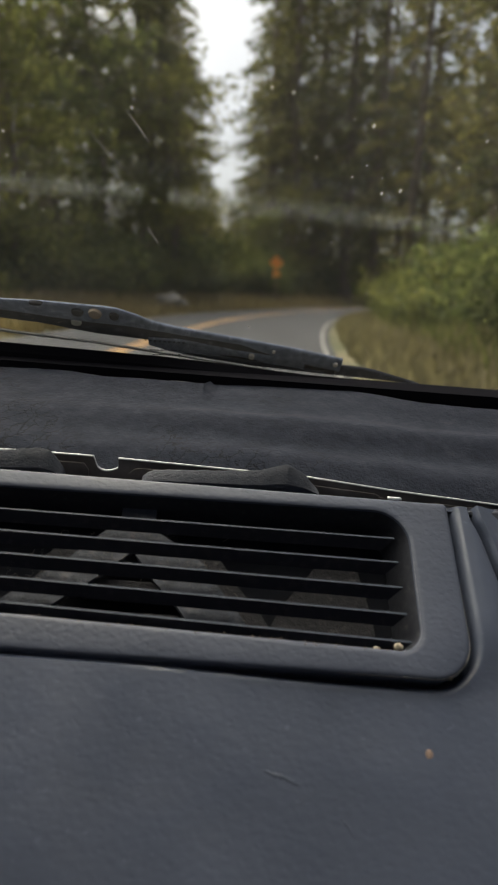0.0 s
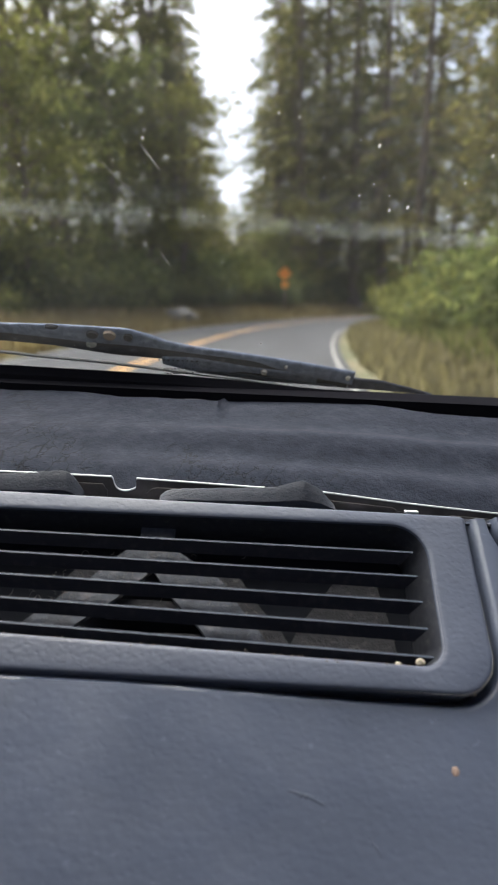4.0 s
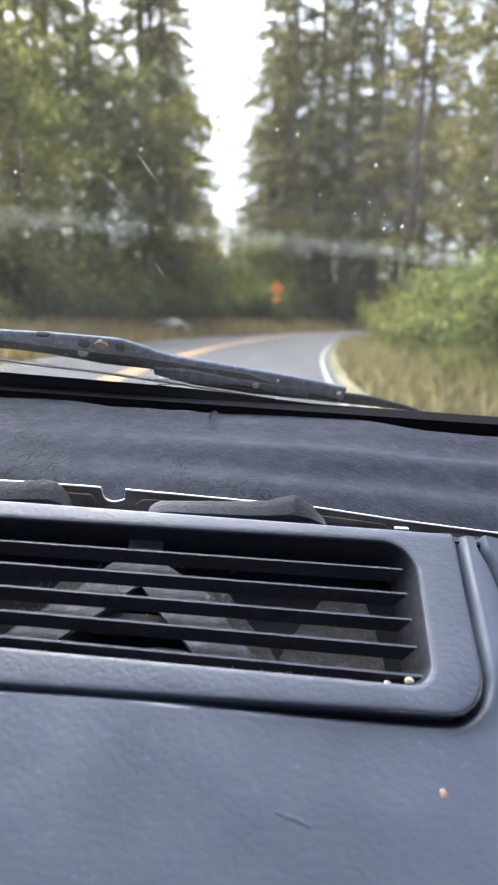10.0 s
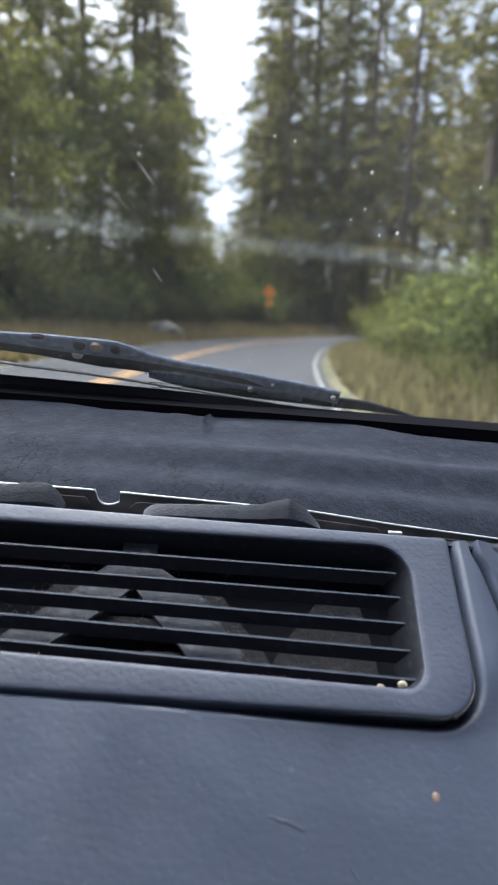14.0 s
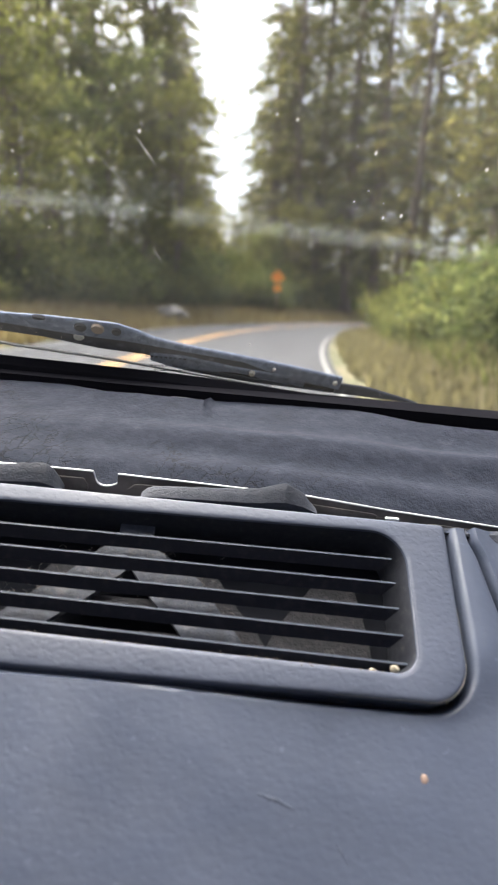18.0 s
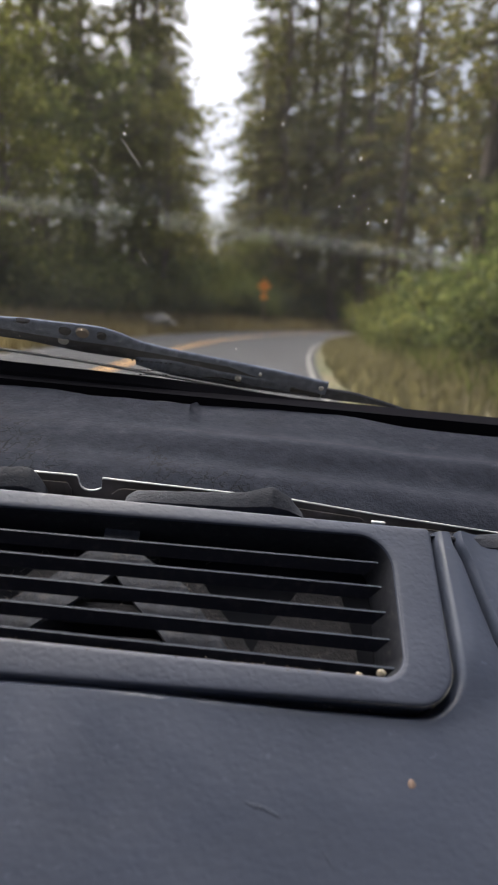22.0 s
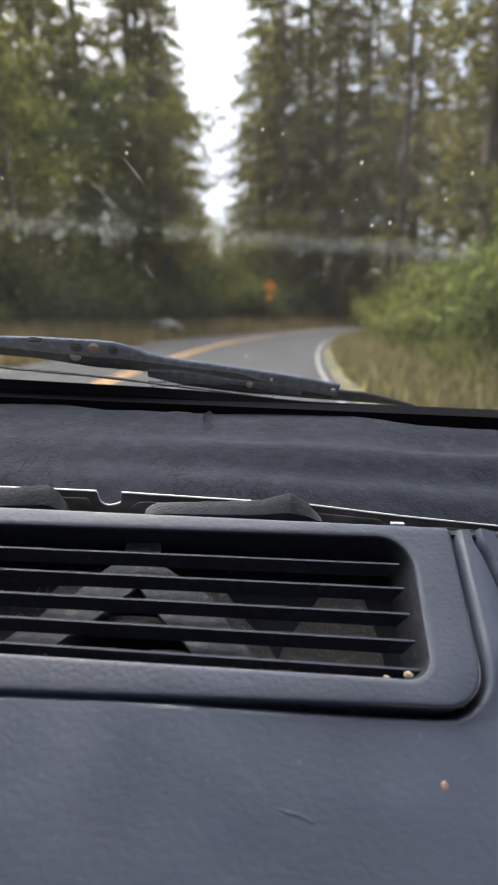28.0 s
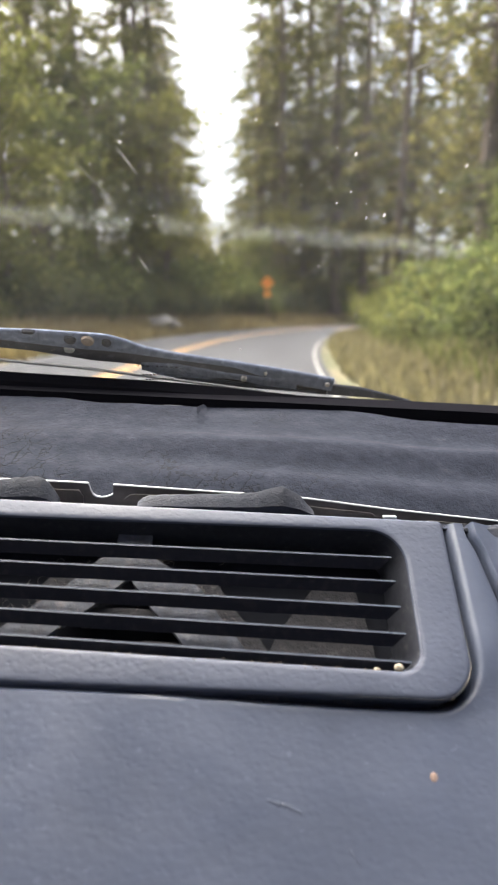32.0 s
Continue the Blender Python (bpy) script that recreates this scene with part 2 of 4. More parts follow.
MAT_HAIR = material("felted dust", (0.13, 0.12, 0.112), 0.95)
MAT_LINT = material("brown lint", (0.085, 0.07, 0.062), 0.9)
MAT_WHITE = material("pale grit", (0.7, 0.7, 0.68), 0.7)


def lit_through(name, base, share):
    """Thin matter on the glass that lets daylight through."""
    m = material(name, base, 0.8, spec=0.1)
    t = m.node_tree
    tl = t.nodes.new("ShaderNodeBsdfTranslucent")
    tl.inputs["Color"].default_value = (*base, 1)
    mx = t.nodes.new("ShaderNodeMixShader")
    mx.inputs[0].default_value = share
    link(m, bsdf(m).outputs[0], mx.inputs[1])
    link(m, tl.outputs[0], mx.inputs[2])
    link(m, mx.outputs[0], t.nodes["Material Output"].inputs["Surface"])
    return m


MAT_SCRATCH = lit_through("pale scratch", (0.09, 0.09, 0.09), 0.7)
MAT_SPECK = lit_through("dust speck", (0.24, 0.24, 0.23), 0.7)
MAT_HEADLINER = material("grey headliner cloth", (0.36, 0.35, 0.335), 0.95)
_v = coords(MAT_HEADLINER)
link(MAT_HEADLINER, bump(MAT_HEADLINER, noise_tex(MAT_HEADLINER, _v, 300, 2), 0.4, 0.002), bsdf(MAT_HEADLINER).inputs["Normal"])
MAT_PAINT = material("dark car paint", (0.05, 0.055, 0.06), 0.3)

# windscreen glass: clear with the gloss of a polished pane and a thin film of dust
MAT_GLASS = bpy.data.materials.new("windscreen glass")
MAT_GLASS.use_nodes = True
_t = MAT_GLASS.node_tree
_t.nodes.clear()
_o = _t.nodes.new("ShaderNodeOutputMaterial")
_tr = _t.nodes.new("ShaderNodeBsdfTransparent")
_tr.inputs["Color"].default_value = (0.95, 0.97, 0.955, 1)
_gl = _t.nodes.new("ShaderNodeBsdfGlossy")
_gl.inputs["Roughness"].default_value = 0.01
_df = _t.nodes.new("ShaderNodeBsdfTranslucent")
_df.inputs["Color"].default_value = (0.8, 0.8, 0.78, 1)
_lw = _t.nodes.new("ShaderNodeLayerWeight")
_lw.inputs["Blend"].default_value = 0.5
_pw = _t.nodes.new("ShaderNodeMath")
_pw.operation = "POWER"
_pw.inputs[1].default_value = 5.0
_fr = _t.nodes.new("ShaderNodeMath")
_fr.operation = "MULTIPLY_ADD"
_fr.inputs[1].default_value = 0.95
_fr.inputs[2].default_value = 0.043
_t.links.new(_lw.outputs["Facing"], _pw.inputs[0])
_t.links.new(_pw.outputs[0], _fr.inputs[0])
_m1 = _t.nodes.new("ShaderNodeMixShader")
_m2 = _t.nodes.new("ShaderNodeMixShader")
_film = ramp(MAT_GLASS, noise_tex(MAT_GLASS, coords(MAT_GLASS), 7, 6, 0.65), [(0.3, grey(0.0015)), (0.7, grey(0.0045))])
link(MAT_GLASS, _film, _m1.inputs[0])
link(MAT_GLASS, _tr.outputs[0], _m1.inputs[1])
link(MAT_GLASS, _df.outputs[0], _m1.inputs[2])
link(MAT_GLASS, _fr.outputs[0], _m2.inputs[0])
link(MAT_GLASS, _m1.outputs[0], _m2.inputs[1])
link(MAT_GLASS, _gl.outputs[0], _m2.inputs[2])
link(MAT_GLASS, _m2.outputs[0], _o.inputs["Surface"])

MAT_ROAD = material("worn asphalt", (0.07, 0.07, 0.072), 0.92, spec=0.25)
_v = coords(MAT_ROAD)
_a = ramp(MAT_ROAD, noise_tex(MAT_ROAD, _v, 0.9, 5), [(0.3, (0.034, 0.036, 0.042)), (0.7, (0.058, 0.061, 0.069))])
_b = ramp(MAT_ROAD, noise_tex(MAT_ROAD, _v, 60, 3), [(0.35, grey(0.6)), (0.7, grey(1.3))])
link(MAT_ROAD, mix_rgb(MAT_ROAD, 1.0, _a, _b, "MULTIPLY"), bsdf(MAT_ROAD).inputs["Base Color"])
link(MAT_ROAD, bump(MAT_ROAD, noise_tex(MAT_ROAD, _v, 80, 3), 0.5, 0.01), bsdf(MAT_ROAD).inputs["Normal"])
MAT_YELLOW = material("yellow road paint", (0.72, 0.36, 0.04), 0.6)
_v = coords(MAT_YELLOW)
link(MAT_YELLOW, ramp(MAT_YELLOW, noise_tex(MAT_YELLOW, _v, 9, 6), [(0.36, (0.16, 0.12, 0.07)), (0.6, (0.55, 0.27, 0.045))]), bsdf(MAT_YELLOW).inputs["Base Color"])
MAT_LINE = material("white road paint", (0.7, 0.69, 0.65), 0.6)
_v = coords(MAT_LINE)
link(MAT_LINE, ramp(MAT_LINE, noise_tex(MAT_LINE, _v, 8, 6), [(0.38, (0.1, 0.1, 0.1)), (0.62, (0.2, 0.198, 0.192))]), bsdf(MAT_LINE).inputs["Base Color"])
MAT_SIGN = material("orange sign sheeting", (0.95, 0.3, 0.03), 0.45)
MAT_POST = material("wooden sign post", (0.2, 0.15, 0.1), 0.8)

MAT_GROUND = material("forest ground", (0.1, 0.09, 0.05), 0.95)
_v = coords(MAT_GROUND)
link(MAT_GROUND, ramp(MAT_GROUND, noise_tex(MAT_GROUND, _v, 0.5, 7, 0.6), [(0.3, (0.05, 0.06, 0.022)), (0.5, (0.085, 0.08, 0.042)), (0.7, (0.14, 0.115, 0.07))]), bsdf(MAT_GROUND).inputs["Base Color"])
link(MAT_GROUND, bump(MAT_GROUND, noise_tex(MAT_GROUND, _v, 6, 5), 0.8, 0.1), bsdf(MAT_GROUND).inputs["Normal"])

MAT_BARK = material("furrowed bark", (0.11, 0.085, 0.065), 0.9)
_v = coords(MAT_BARK, scale=(1, 1, 0.2))
link(MAT_BARK, ramp(MAT_BARK, noise_tex(MAT_BARK, _v, 9, 6), [(0.3, (0.05, 0.04, 0.032)), (0.7, (0.16, 0.125, 0.095))]), bsdf(MAT_BARK).inputs["Base Color"])
link(MAT_BARK, bump(MAT_BARK, noise_tex(MAT_BARK, _v, 14, 5), 0.8, 0.05), bsdf(MAT_BARK).inputs["Normal"])


def foliage(name, dark, mid, light):
    """Leaves that let some light through; each leaf has its own shade."""
    m = bpy.data.materials.new(name)
    m.use_nodes = True
    t = m.node_tree
    t.nodes.clear()
    out = t.nodes.new("ShaderNodeOutputMaterial")
    geo = t.nodes.new("ShaderNodeNewGeometry")
    info = t.nodes.new("ShaderNodeObjectInfo")
    own = ramp(m, geo.outputs["Random Per Island"], [(0.0, dark), (0.5, mid), (1.0, light)])
    tree = ramp(m, info.outputs["Random"], [(0.0, (0.75, 0.8, 0.8)), (0.5, (1.0, 1.0, 1.0)), (1.0, (1.25, 1.12, 0.9))])
    col = mix_rgb(m, 1.0, own, tree, "MULTIPLY")
    d = t.nodes.new("ShaderNodeBsdfDiffuse")
    tl = t.nodes.new("ShaderNodeBsdfTranslucent")
    mx = t.nodes.new("ShaderNodeMixShader")
    mx.inputs[0].default_value = 0.55
    link(m, col, d.inputs["Color"])
    link(m, mix_rgb(m, 1.0, col, (1.12, 1.12, 0.78), "MULTIPLY"), tl.inputs["Color"])
    link(m, d.outputs[0], mx.inputs[1])
    link(m, tl.outputs[0], mx.inputs[2])
    link(m, mx.outputs[0], out.inputs["Surface"])
    return m


MAT_NEEDLE = foliage("conifer needles", (0.06, 0.066, 0.036), (0.112, 0.117, 0.064), (0.19, 0.182, 0.1))
MAT_LEAF = foliage("broad leaves", (0.085, 0.1, 0.042), (0.145, 0.16, 0.068), (0.23, 0.232, 0.11))
MAT_SHRUB = foliage("shrub leaves", (0.06, 0.078, 0.033), (0.11, 0.132, 0.058), (0.172, 0.188, 0.092))
MAT_DRY = foliage("dry grass", (0.12, 0.107, 0.066), (0.19, 0.167, 0.108), (0.28, 0.243, 0.165))
MAT_TAN = foliage("tan grass", (0.19, 0.145, 0.085), (0.29, 0.22, 0.135), (0.39, 0.31, 0.2))
MAT_GREEN = foliage("green grass", (0.07, 0.085, 0.03), (0.12, 0.135, 0.052), (0.19, 0.19, 0.09))


# ---- helpers of this scene ----
def part(name, bm, mat, parent=None, label="", smooth=False):
    me = bpy.data.meshes.new(name)
    bm.to_mesh(me)
    bm.free()
    me.materials.append(mat)
    if smooth:
        me.polygons.foreach_set("use_smooth", [True] * len(me.polygons))
        me.set_sharp_from_angle(angle=radians(38))
    ob = new(name, me)
    if parent is not None:
        ob.parent = parent
    if label:
        ob["label"] = label
    return ob


def raw_part(name, verts, faces, mat, parent=None, smooth=False):
    me = bpy.data.meshes.new(name)
    me.from_pydata(verts, [], faces)
    me.materials.append(mat)
    if smooth:
        me.polygons.foreach_set("use_smooth", [True] * len(me.polygons))
        me.set_sharp_from_angle(angle=radians(38))
    ob = new(name, me)
    if parent is not None:
        ob.parent = parent
    return ob


def thing(name, label, category, group="", m=None, kind=""):
    e = new(name)
    e.empty_display_size = 0.05
    if m is not None:
        e.matrix_basis = m
    return tagged(e, label, category, group, kind)


def box(bm, centre, size, bevel=0.0, turn=None):
    m = Matrix.Translation(centre)
    if turn is not None:
        m = m @ turn
    g = bmesh.ops.create_cube(bm, size=1, matrix=m @ Matrix.Diagonal((*size, 1)))
    if bevel:
        edges = list({e for v in g["verts"] for e in v.link_edges})
        bmesh.ops.bevel(bm, geom=edges, offset=bevel, segments=2, affect="EDGES", profile=0.6)


def loft(bm, rings, closed=True, cap_start=False, cap_end=False):
    """Faces between rings of points, each with the same count."""
    rows = [[bm.verts.new(p) for p in ring] for ring in rings]
    n = len(rows[0])
    for a, b in zip(rows, rows[1:]):
        for i in range(n if closed else n - 1):
            j = (i + 1) % n
            bm.faces.new((a[i], a[j], b[j], b[i]))
    if cap_start:
        bm.faces.new(rows[0][::-1])
    if cap_end:
        bm.faces.new(rows[-1])
    if cap_start and cap_end:
        bmesh.ops.recalc_face_normals(bm, faces=bm.faces)
    return rows


def blob(bm, centre, size, seed, rough=0.25, sub=2):
    """An uneven crumb."""
    g = bmesh.ops.create_icosphere(bm, subdivisions=sub, radius=1)
    for v in g["verts"]:
        k = 1 + rough * noise.noise(v.co * 1.7 + Vector((seed * 3.1, seed, 0)))
        v.co = Vector(centre) + Vector((v.co.x * size[0], v.co.y * size[1], v.co.z * size[2])) * k


# frames of reference in the car: the sloping fascia and the glass
FASCIA = CAR @ Matrix.Translation((0, 0.28405, 1.09045)) @ Matrix.Rotation(radians(40), 4, "X") @ Matrix.Translation((0.128, 0, 0)) @ Matrix.Rotation(radians(-0.98), 4, "Z") @ Matrix.Translation((-0.128, 0, 0))
GLASS_AXES = (Vector((1, 0, 0)), Vector((0, -math.cos(radians(48)), math.sin(radians(48)))), Vector((0, math.sin(radians(48)), math.cos(radians(48)))))


def on_glass(x, v, w):
    """Car coordinates of a point of the windscreen: across, up the pane, outwards."""
    p = Vector((0, 0.505, 1.187)) + GLASS_AXES[0] * x + GLASS_AXES[1] * v + GLASS_AXES[2] * w
    return (p.x, p.y, p.z)


# ---- road and ground ----
ROAD = []
_x, _y, _h = 0.0, -80.0, 0.0
for _i in range(521):
    ROAD.append((_x, _y, _h))
    _s = -80 + _i * 0.5
    _h += 0.5 / (1e9 if _s < 0 else 97.0 if _s < 22 else 37.0 if _s < 76 else 1e9)
    _x += 0.5 * math.sin(_h)
    _y += 0.5 * math.cos(_h)


def road_point(s, side):
    i = max(0, min(len(ROAD) - 1, int((s + 80) * 2)))
    x, y, h = ROAD[i]
    return x + side * math.cos(h), y - side * math.sin(h)


_RX = np.array([r[0] for r in ROAD])
_RY = np.array([r[1] for r in ROAD])
_RH = np.array([r[2] for r in ROAD])


def side_of(x, y):
    """Distance to the right of the car's line along the road."""
    i = int(np.argmin((_RX - x) ** 2 + (_RY - y) ** 2))
    return (x - _RX[i]) * math.cos(_RH[i]) - (y - _RY[i]) * math.sin(_RH[i])


def smooth(a, b, v):
    """A soft step from 0 at a to 1 at b."""
    t = max(0.0, min(1.0, (v - a) / (b - a)))
    return t * t * (3 - 2 * t)


def ground_height(x, y):
    d = side_of(x, y)
    h = -0.04
    if d > 1.7:
        h += 0.5 * smooth(1.9, 5.5, d) + 0.6 * smooth(6, 20, d)
    if d < -6.4:
        h += 0.7 * smooth(6.6, 10.4, -d) + 1.3 * smooth(10.5, 22, -d)
    if d > 2.3 or d < -6.8:
        h += 0.12 * noise.noise(Vector((x * 0.25, y * 0.25, 0)))
    return h


def spread(near, far, count):
    k = np.linspace(-1, 1, count)
    return np.sign(k) * (near * np.abs(k) + (far - near) * np.abs(k) ** 5)


gx, gy = spread(70, 1500, 131), spread(110, 1500, 151) + 25
verts = [(float(x), float(y), ground_height(float(x), float(y))) for y in gy for x in gx]
faces = [(j * 131 + i, j * 131 + i + 1, (j + 1) * 131 + i + 1, (j + 1) * 131 + i) for j in range(150) for i in range(130)]
tagged(raw_part("ground", verts, faces, MAT_GROUND, smooth=True), "forest floor of grass and leaf litter beside the road", "ground", kind="structure")


def ribbon(name, a, b, z, mat, s0=-60.0, s1=150.0):
    n = int((s1 - s0) / 1.0)
    vs, fs = [], []
    for i in range(n + 1):
        s = s0 + i
        for o, zz in ((a, z - 0.06), (a, z), (b, z), (b, z - 0.06)):
            vs.append((*road_point(s, o), zz))
    for i in range(n):
        k = i * 4
        for j in range(3):
            fs.append((k + j, k + j + 1, k + j + 5, k + j + 4))
    return raw_part(name, vs, fs, mat)


tagged(ribbon("road", -6.3, 1.52, 0.0, MAT_ROAD), "worn grey asphalt two-lane road bending through woods", "road", kind="structure")
for _o in (-3.02, -2.78):
    tagged(ribbon("road_marking", _o - 0.055, _o + 0.055, 0.004, MAT_YELLOW), "yellow centre line painted on the asphalt", "road marking", kind="structure")
for _o in (1.33, -5.9):
    tagged(ribbon("road_marking", _o - 0.04, _o + 0.04, 0.004, MAT_LINE), "white edge line painted on the asphalt", "road marking", kind="structure")


# ---- vegetation ----
def leaf_quads(centres, axes, length, width, rng):
    """Diamond leaves or needle sprays as one vertex and face list."""
    n = len(centres)
    axes = axes / (np.linalg.norm(axes, axis=1)[:, None] + 1e-9)
    other = rng.normal(size=(n, 3))
    side = np.cross(axes, other)
    side /= np.linalg.norm(side, axis=1)[:, None] + 1e-9
    a = axes * length[:, None] * 0.5
    b = side * width[:, None] * 0.5
    v = np.empty((n, 4, 3))
    v[:, 0], v[:, 1], v[:, 2], v[:, 3] = centres - a, centres + b, centres + a, centres - b
    return v.reshape(-1, 3).tolist(), np.arange(n * 4).reshape(n, 4).tolist()


def tube(points, radii, sides=7):
    vs, fs = [], []
    for (x, y, z), r in zip(points, radii):
        for k in range(sides):
            a = 2 * math.pi * k / sides
            vs.append((x + r * math.cos(a), y + r * math.sin(a), z))
    for i in range(len(points) - 1):
        for k in range(sides):
            fs.append((i * sides + k, i * sides + (k + 1) % sides, (i + 1) * sides + (k + 1) % sides, (i + 1) * sides + k))
    return vs, fs


def limb(vs, fs, a, b, r):
    """A thin three-sided branch from a to b."""
    a, b = np.array(a), np.array(b)
    d = (b - a) / (np.linalg.norm(b - a) + 1e-9)
    s = np.cross(d, (0.3, 0.2, 1.0))
    s /= np.linalg.norm(s) + 1e-9
    t = np.cross(d, s)
    k = len(vs)
    for p, q in ((a, r), (b, r * 0.35)):
        for ang in (0, 2.1, 4.2):
            vs.append(tuple(p + q * (s * math.cos(ang) + t * math.sin(ang))))
    for i in range(3):
        fs.append((k + i, k + (i + 1) % 3, k + 3 + (i + 1) % 3, k + 3 + i))


def conifer(seed, height, bare, reach, sprays):
    rng = np.random.default_rng(seed)
    zs = np.linspace(-0.4, height, 12)
    bend = np.cumsum(rng.normal(0, 0.06, (12, 2)), axis=0)
    pts = [(bend[i, 0], bend[i, 1], z) for i, z in enumerate(zs)]
    r0 = height * 0.014
    vs, fs = tube(pts, [max(0.03, r0 * (1 - 0.93 * (z / height))) * (1.35 if z < 0 else 1) for z in zs])
    cs, axs, ls, ws = [], [], [], []
    z = bare
    while z < height - 0.3:
        k = (z - bare) / (height - bare)
        for _ in range(rng.integers(4, 7)):
            if rng.random() < 0.12:
                continue
            ang = rng.random() * 2 * math.pi
            full = reach * (0.35 + 0.65 * min(1, k * 5)) * (1 - k) ** 0.75 * rng.uniform(0.55, 1.15) + 0.35
            base = np.array([np.interp(z, zs, bend[:, 0]), np.interp(z, zs, bend[:, 1]), z])
            out = np.array([math.cos(ang), math.sin(ang), rng.uniform(-0.25, 0.2)])
            tip = base + out * full - np.array([0, 0, 0.22 * full])
            limb(vs, fs, base, tip, 0.02 + 0.012 * full)
            m = max(4, int(full * sprays * 1.9))
            f = rng.uniform(0.18, 1.05, m) ** 0.8
            c = base + out * (f * full)[:, None] - np.array([0, 0, 1]) * (0.25 * full * f ** 2)[:, None]
            c += rng.normal(0, 0.07 + 0.035 * full, (m, 3)) * np.array([1, 1, 0.7])
            cs.append(c)
            a = np.tile(out, (m, 1)) + rng.normal(0, 0.6, (m, 3))
            a[:, 2] -= 0.35
            axs.append(a)
            ls.append(rng.uniform(0.2, 0.5, m))
            ws.append(rng.uniform(0.055, 0.14, m))
        z += rng.uniform(0.6, 1.05)
    lv, lf = leaf_quads(np.vstack(cs), np.vstack(axs), np.concatenate(ls), np.concatenate(ws), rng)
    return vs, fs, lv, lf


def broadleaf(seed, height, reach, leaves):
    rng = np.random.default_rng(seed)
    zs = np.linspace(-0.3, height * 0.8, 9)
    bend = np.cumsum(rng.normal(0, 0.14, (9, 2)), axis=0)
    pts = [(bend[i, 0], bend[i, 1], z) for i, z in enumerate(zs)]
    vs, fs = tube(pts, [0.012 * height * (1 - 0.8 * i / 8) + 0.02 for i in range(9)])
    cs = []
    for _ in range(46):
        z = rng.uniform(height * 0.18, height * 0.82)
        base = np.array([np.interp(z, zs, bend[:, 0]), np.interp(z, zs, bend[:, 1]), z])
        ang = rng.random() * 2 * math.pi
        full = reach * (1 - 0.55 * abs(z / height - 0.45)) * rng.uniform(0.45, 1.1)
        tip = base + np.array([math.cos(ang) * full, math.sin(ang) * full, full * rng.uniform(0.1, 0.7)])
        limb(vs, fs, base, tip, 0.035)
        for f in (0.5, 0.75, 1.0):
            m = int(leaves / 140)
            cs.append(base + (tip - base) * f + rng.normal(0, 0.16 + 0.08 * full, (m, 3)) * np.array([1, 1, 0.7]))
    c = np.vstack(cs)
    a = rng.normal(0, 1, c.shape)
    a[:, 2] -= 0.5
    lv, lf = leaf_quads(c, a, rng.uniform(0.14, 0.36, len(c)), rng.uniform(0.09, 0.22, len(c)), rng)
    return vs, fs, lv, lf


def shrub(seed, height, reach, leaves):
    rng = np.random.default_rng(seed)
    vs, fs, cs = [], [], []
    for _ in range(22):
        ang, lean = rng.random() * 2 * math.pi, rng.uniform(0.1, 1.0)
        tip = np.array([math.cos(ang) * reach * lean, math.sin(ang) * reach * lean, height * rng.uniform(0.45, 1.0) * (1 - 0.35 * lean)])
        limb(vs, fs, (tip[0] * 0.15, tip[1] * 0.15, -0.15), tip, 0.02)
        for f in (0.45, 0.7, 0.9, 1.0):
            cs.append(tip * f + rng.normal(0, 0.12 + 0.1 * height, (int(leaves / 88), 3)) * np.array([1, 1, 0.7]))
    c = np.vstack(cs)
    c[:, 2] = np.abs(c[:, 2])
    lv, lf = leaf_quads(c, rng.normal(0, 1, c.shape), rng.uniform(0.08, 0.26, len(c)), rng.uniform(0.06, 0.17, len(c)), rng)
    return vs, fs, lv, lf


def plant(name, label, category, made, leaf_mat, group):
    e = thing(name, label, category, group)
    vs, fs, lv, lf = made
    raw_part("trunk" if category == "tree" else "stems", vs, fs, MAT_BARK, e, smooth=category == "tree")
    raw_part("crown" if category == "tree" else "leaves", lv, lf, leaf_mat, e)
    return e


CONIFERS = [plant("conifer_tree", "tall dark green fir with a straight brown trunk", "tree", conifer(11 + i, h, b, r, sp), MAT_NEEDLE, "roadside conifers")
            for i, (h, b, r, sp) in enumerate(((27, 1.5, 4.4, 13), (24, 3.0, 3.8, 13), (31, 4.0, 4.4, 11), (19, 0.8, 3.6, 14)))]
PINES = [plant("bare_trunked_conifer", "tall conifer with a long bare trunk and a high crown", "tree", conifer(31 + i, h, b, r, 13), MAT_NEEDLE, "bare-trunked conifers")
         for i, (h, b, r) in enumerate(((30, 9, 3.6), (27, 7, 3.2)))]
LEAFY = [plant("broadleaf_tree", "light green leafy roadside tree with thin limbs", "tree", broadleaf(51 + i, h, r, lv), MAT_LEAF, "broadleaf trees")
         for i, (h, r, lv) in enumerate(((14, 4.0, 4800), (10, 3.4, 4200), (18, 4.6, 6000)))]
SHRUBS = [plant("shrub", "dense green roadside shrub on the verge", "shrub", shrub(71 + i, h, r, lv), MAT_SHRUB, "roadside shrubs")
          for i, (h, r, lv) in enumerate(((1.6, 1.3, 2600), (2.4, 1.7, 3600), (1.1, 1.2, 2000)))]

_rng = random.Random(5)
_used = set()


def put_at(kind, x, y, size=1.0, tall=1.0, sink=0.0):
    m = Matrix.Translation((x, y, ground_height(x, y) - sink)) @ Matrix.Rotation(_rng.uniform(0, 6.28), 4, "Z") @ Matrix.Diagonal((size, size, size * tall * _rng.uniform(0.94, 1.08), 1))
    if kind.name not in _used:
        _used.add(kind.name)
        kind.matrix_basis = m
    else:
        plant_copy(kind, m)


def put_plant(kind, s, side, size=1.0):
    put_at(kind, *road_point(s, side), size)


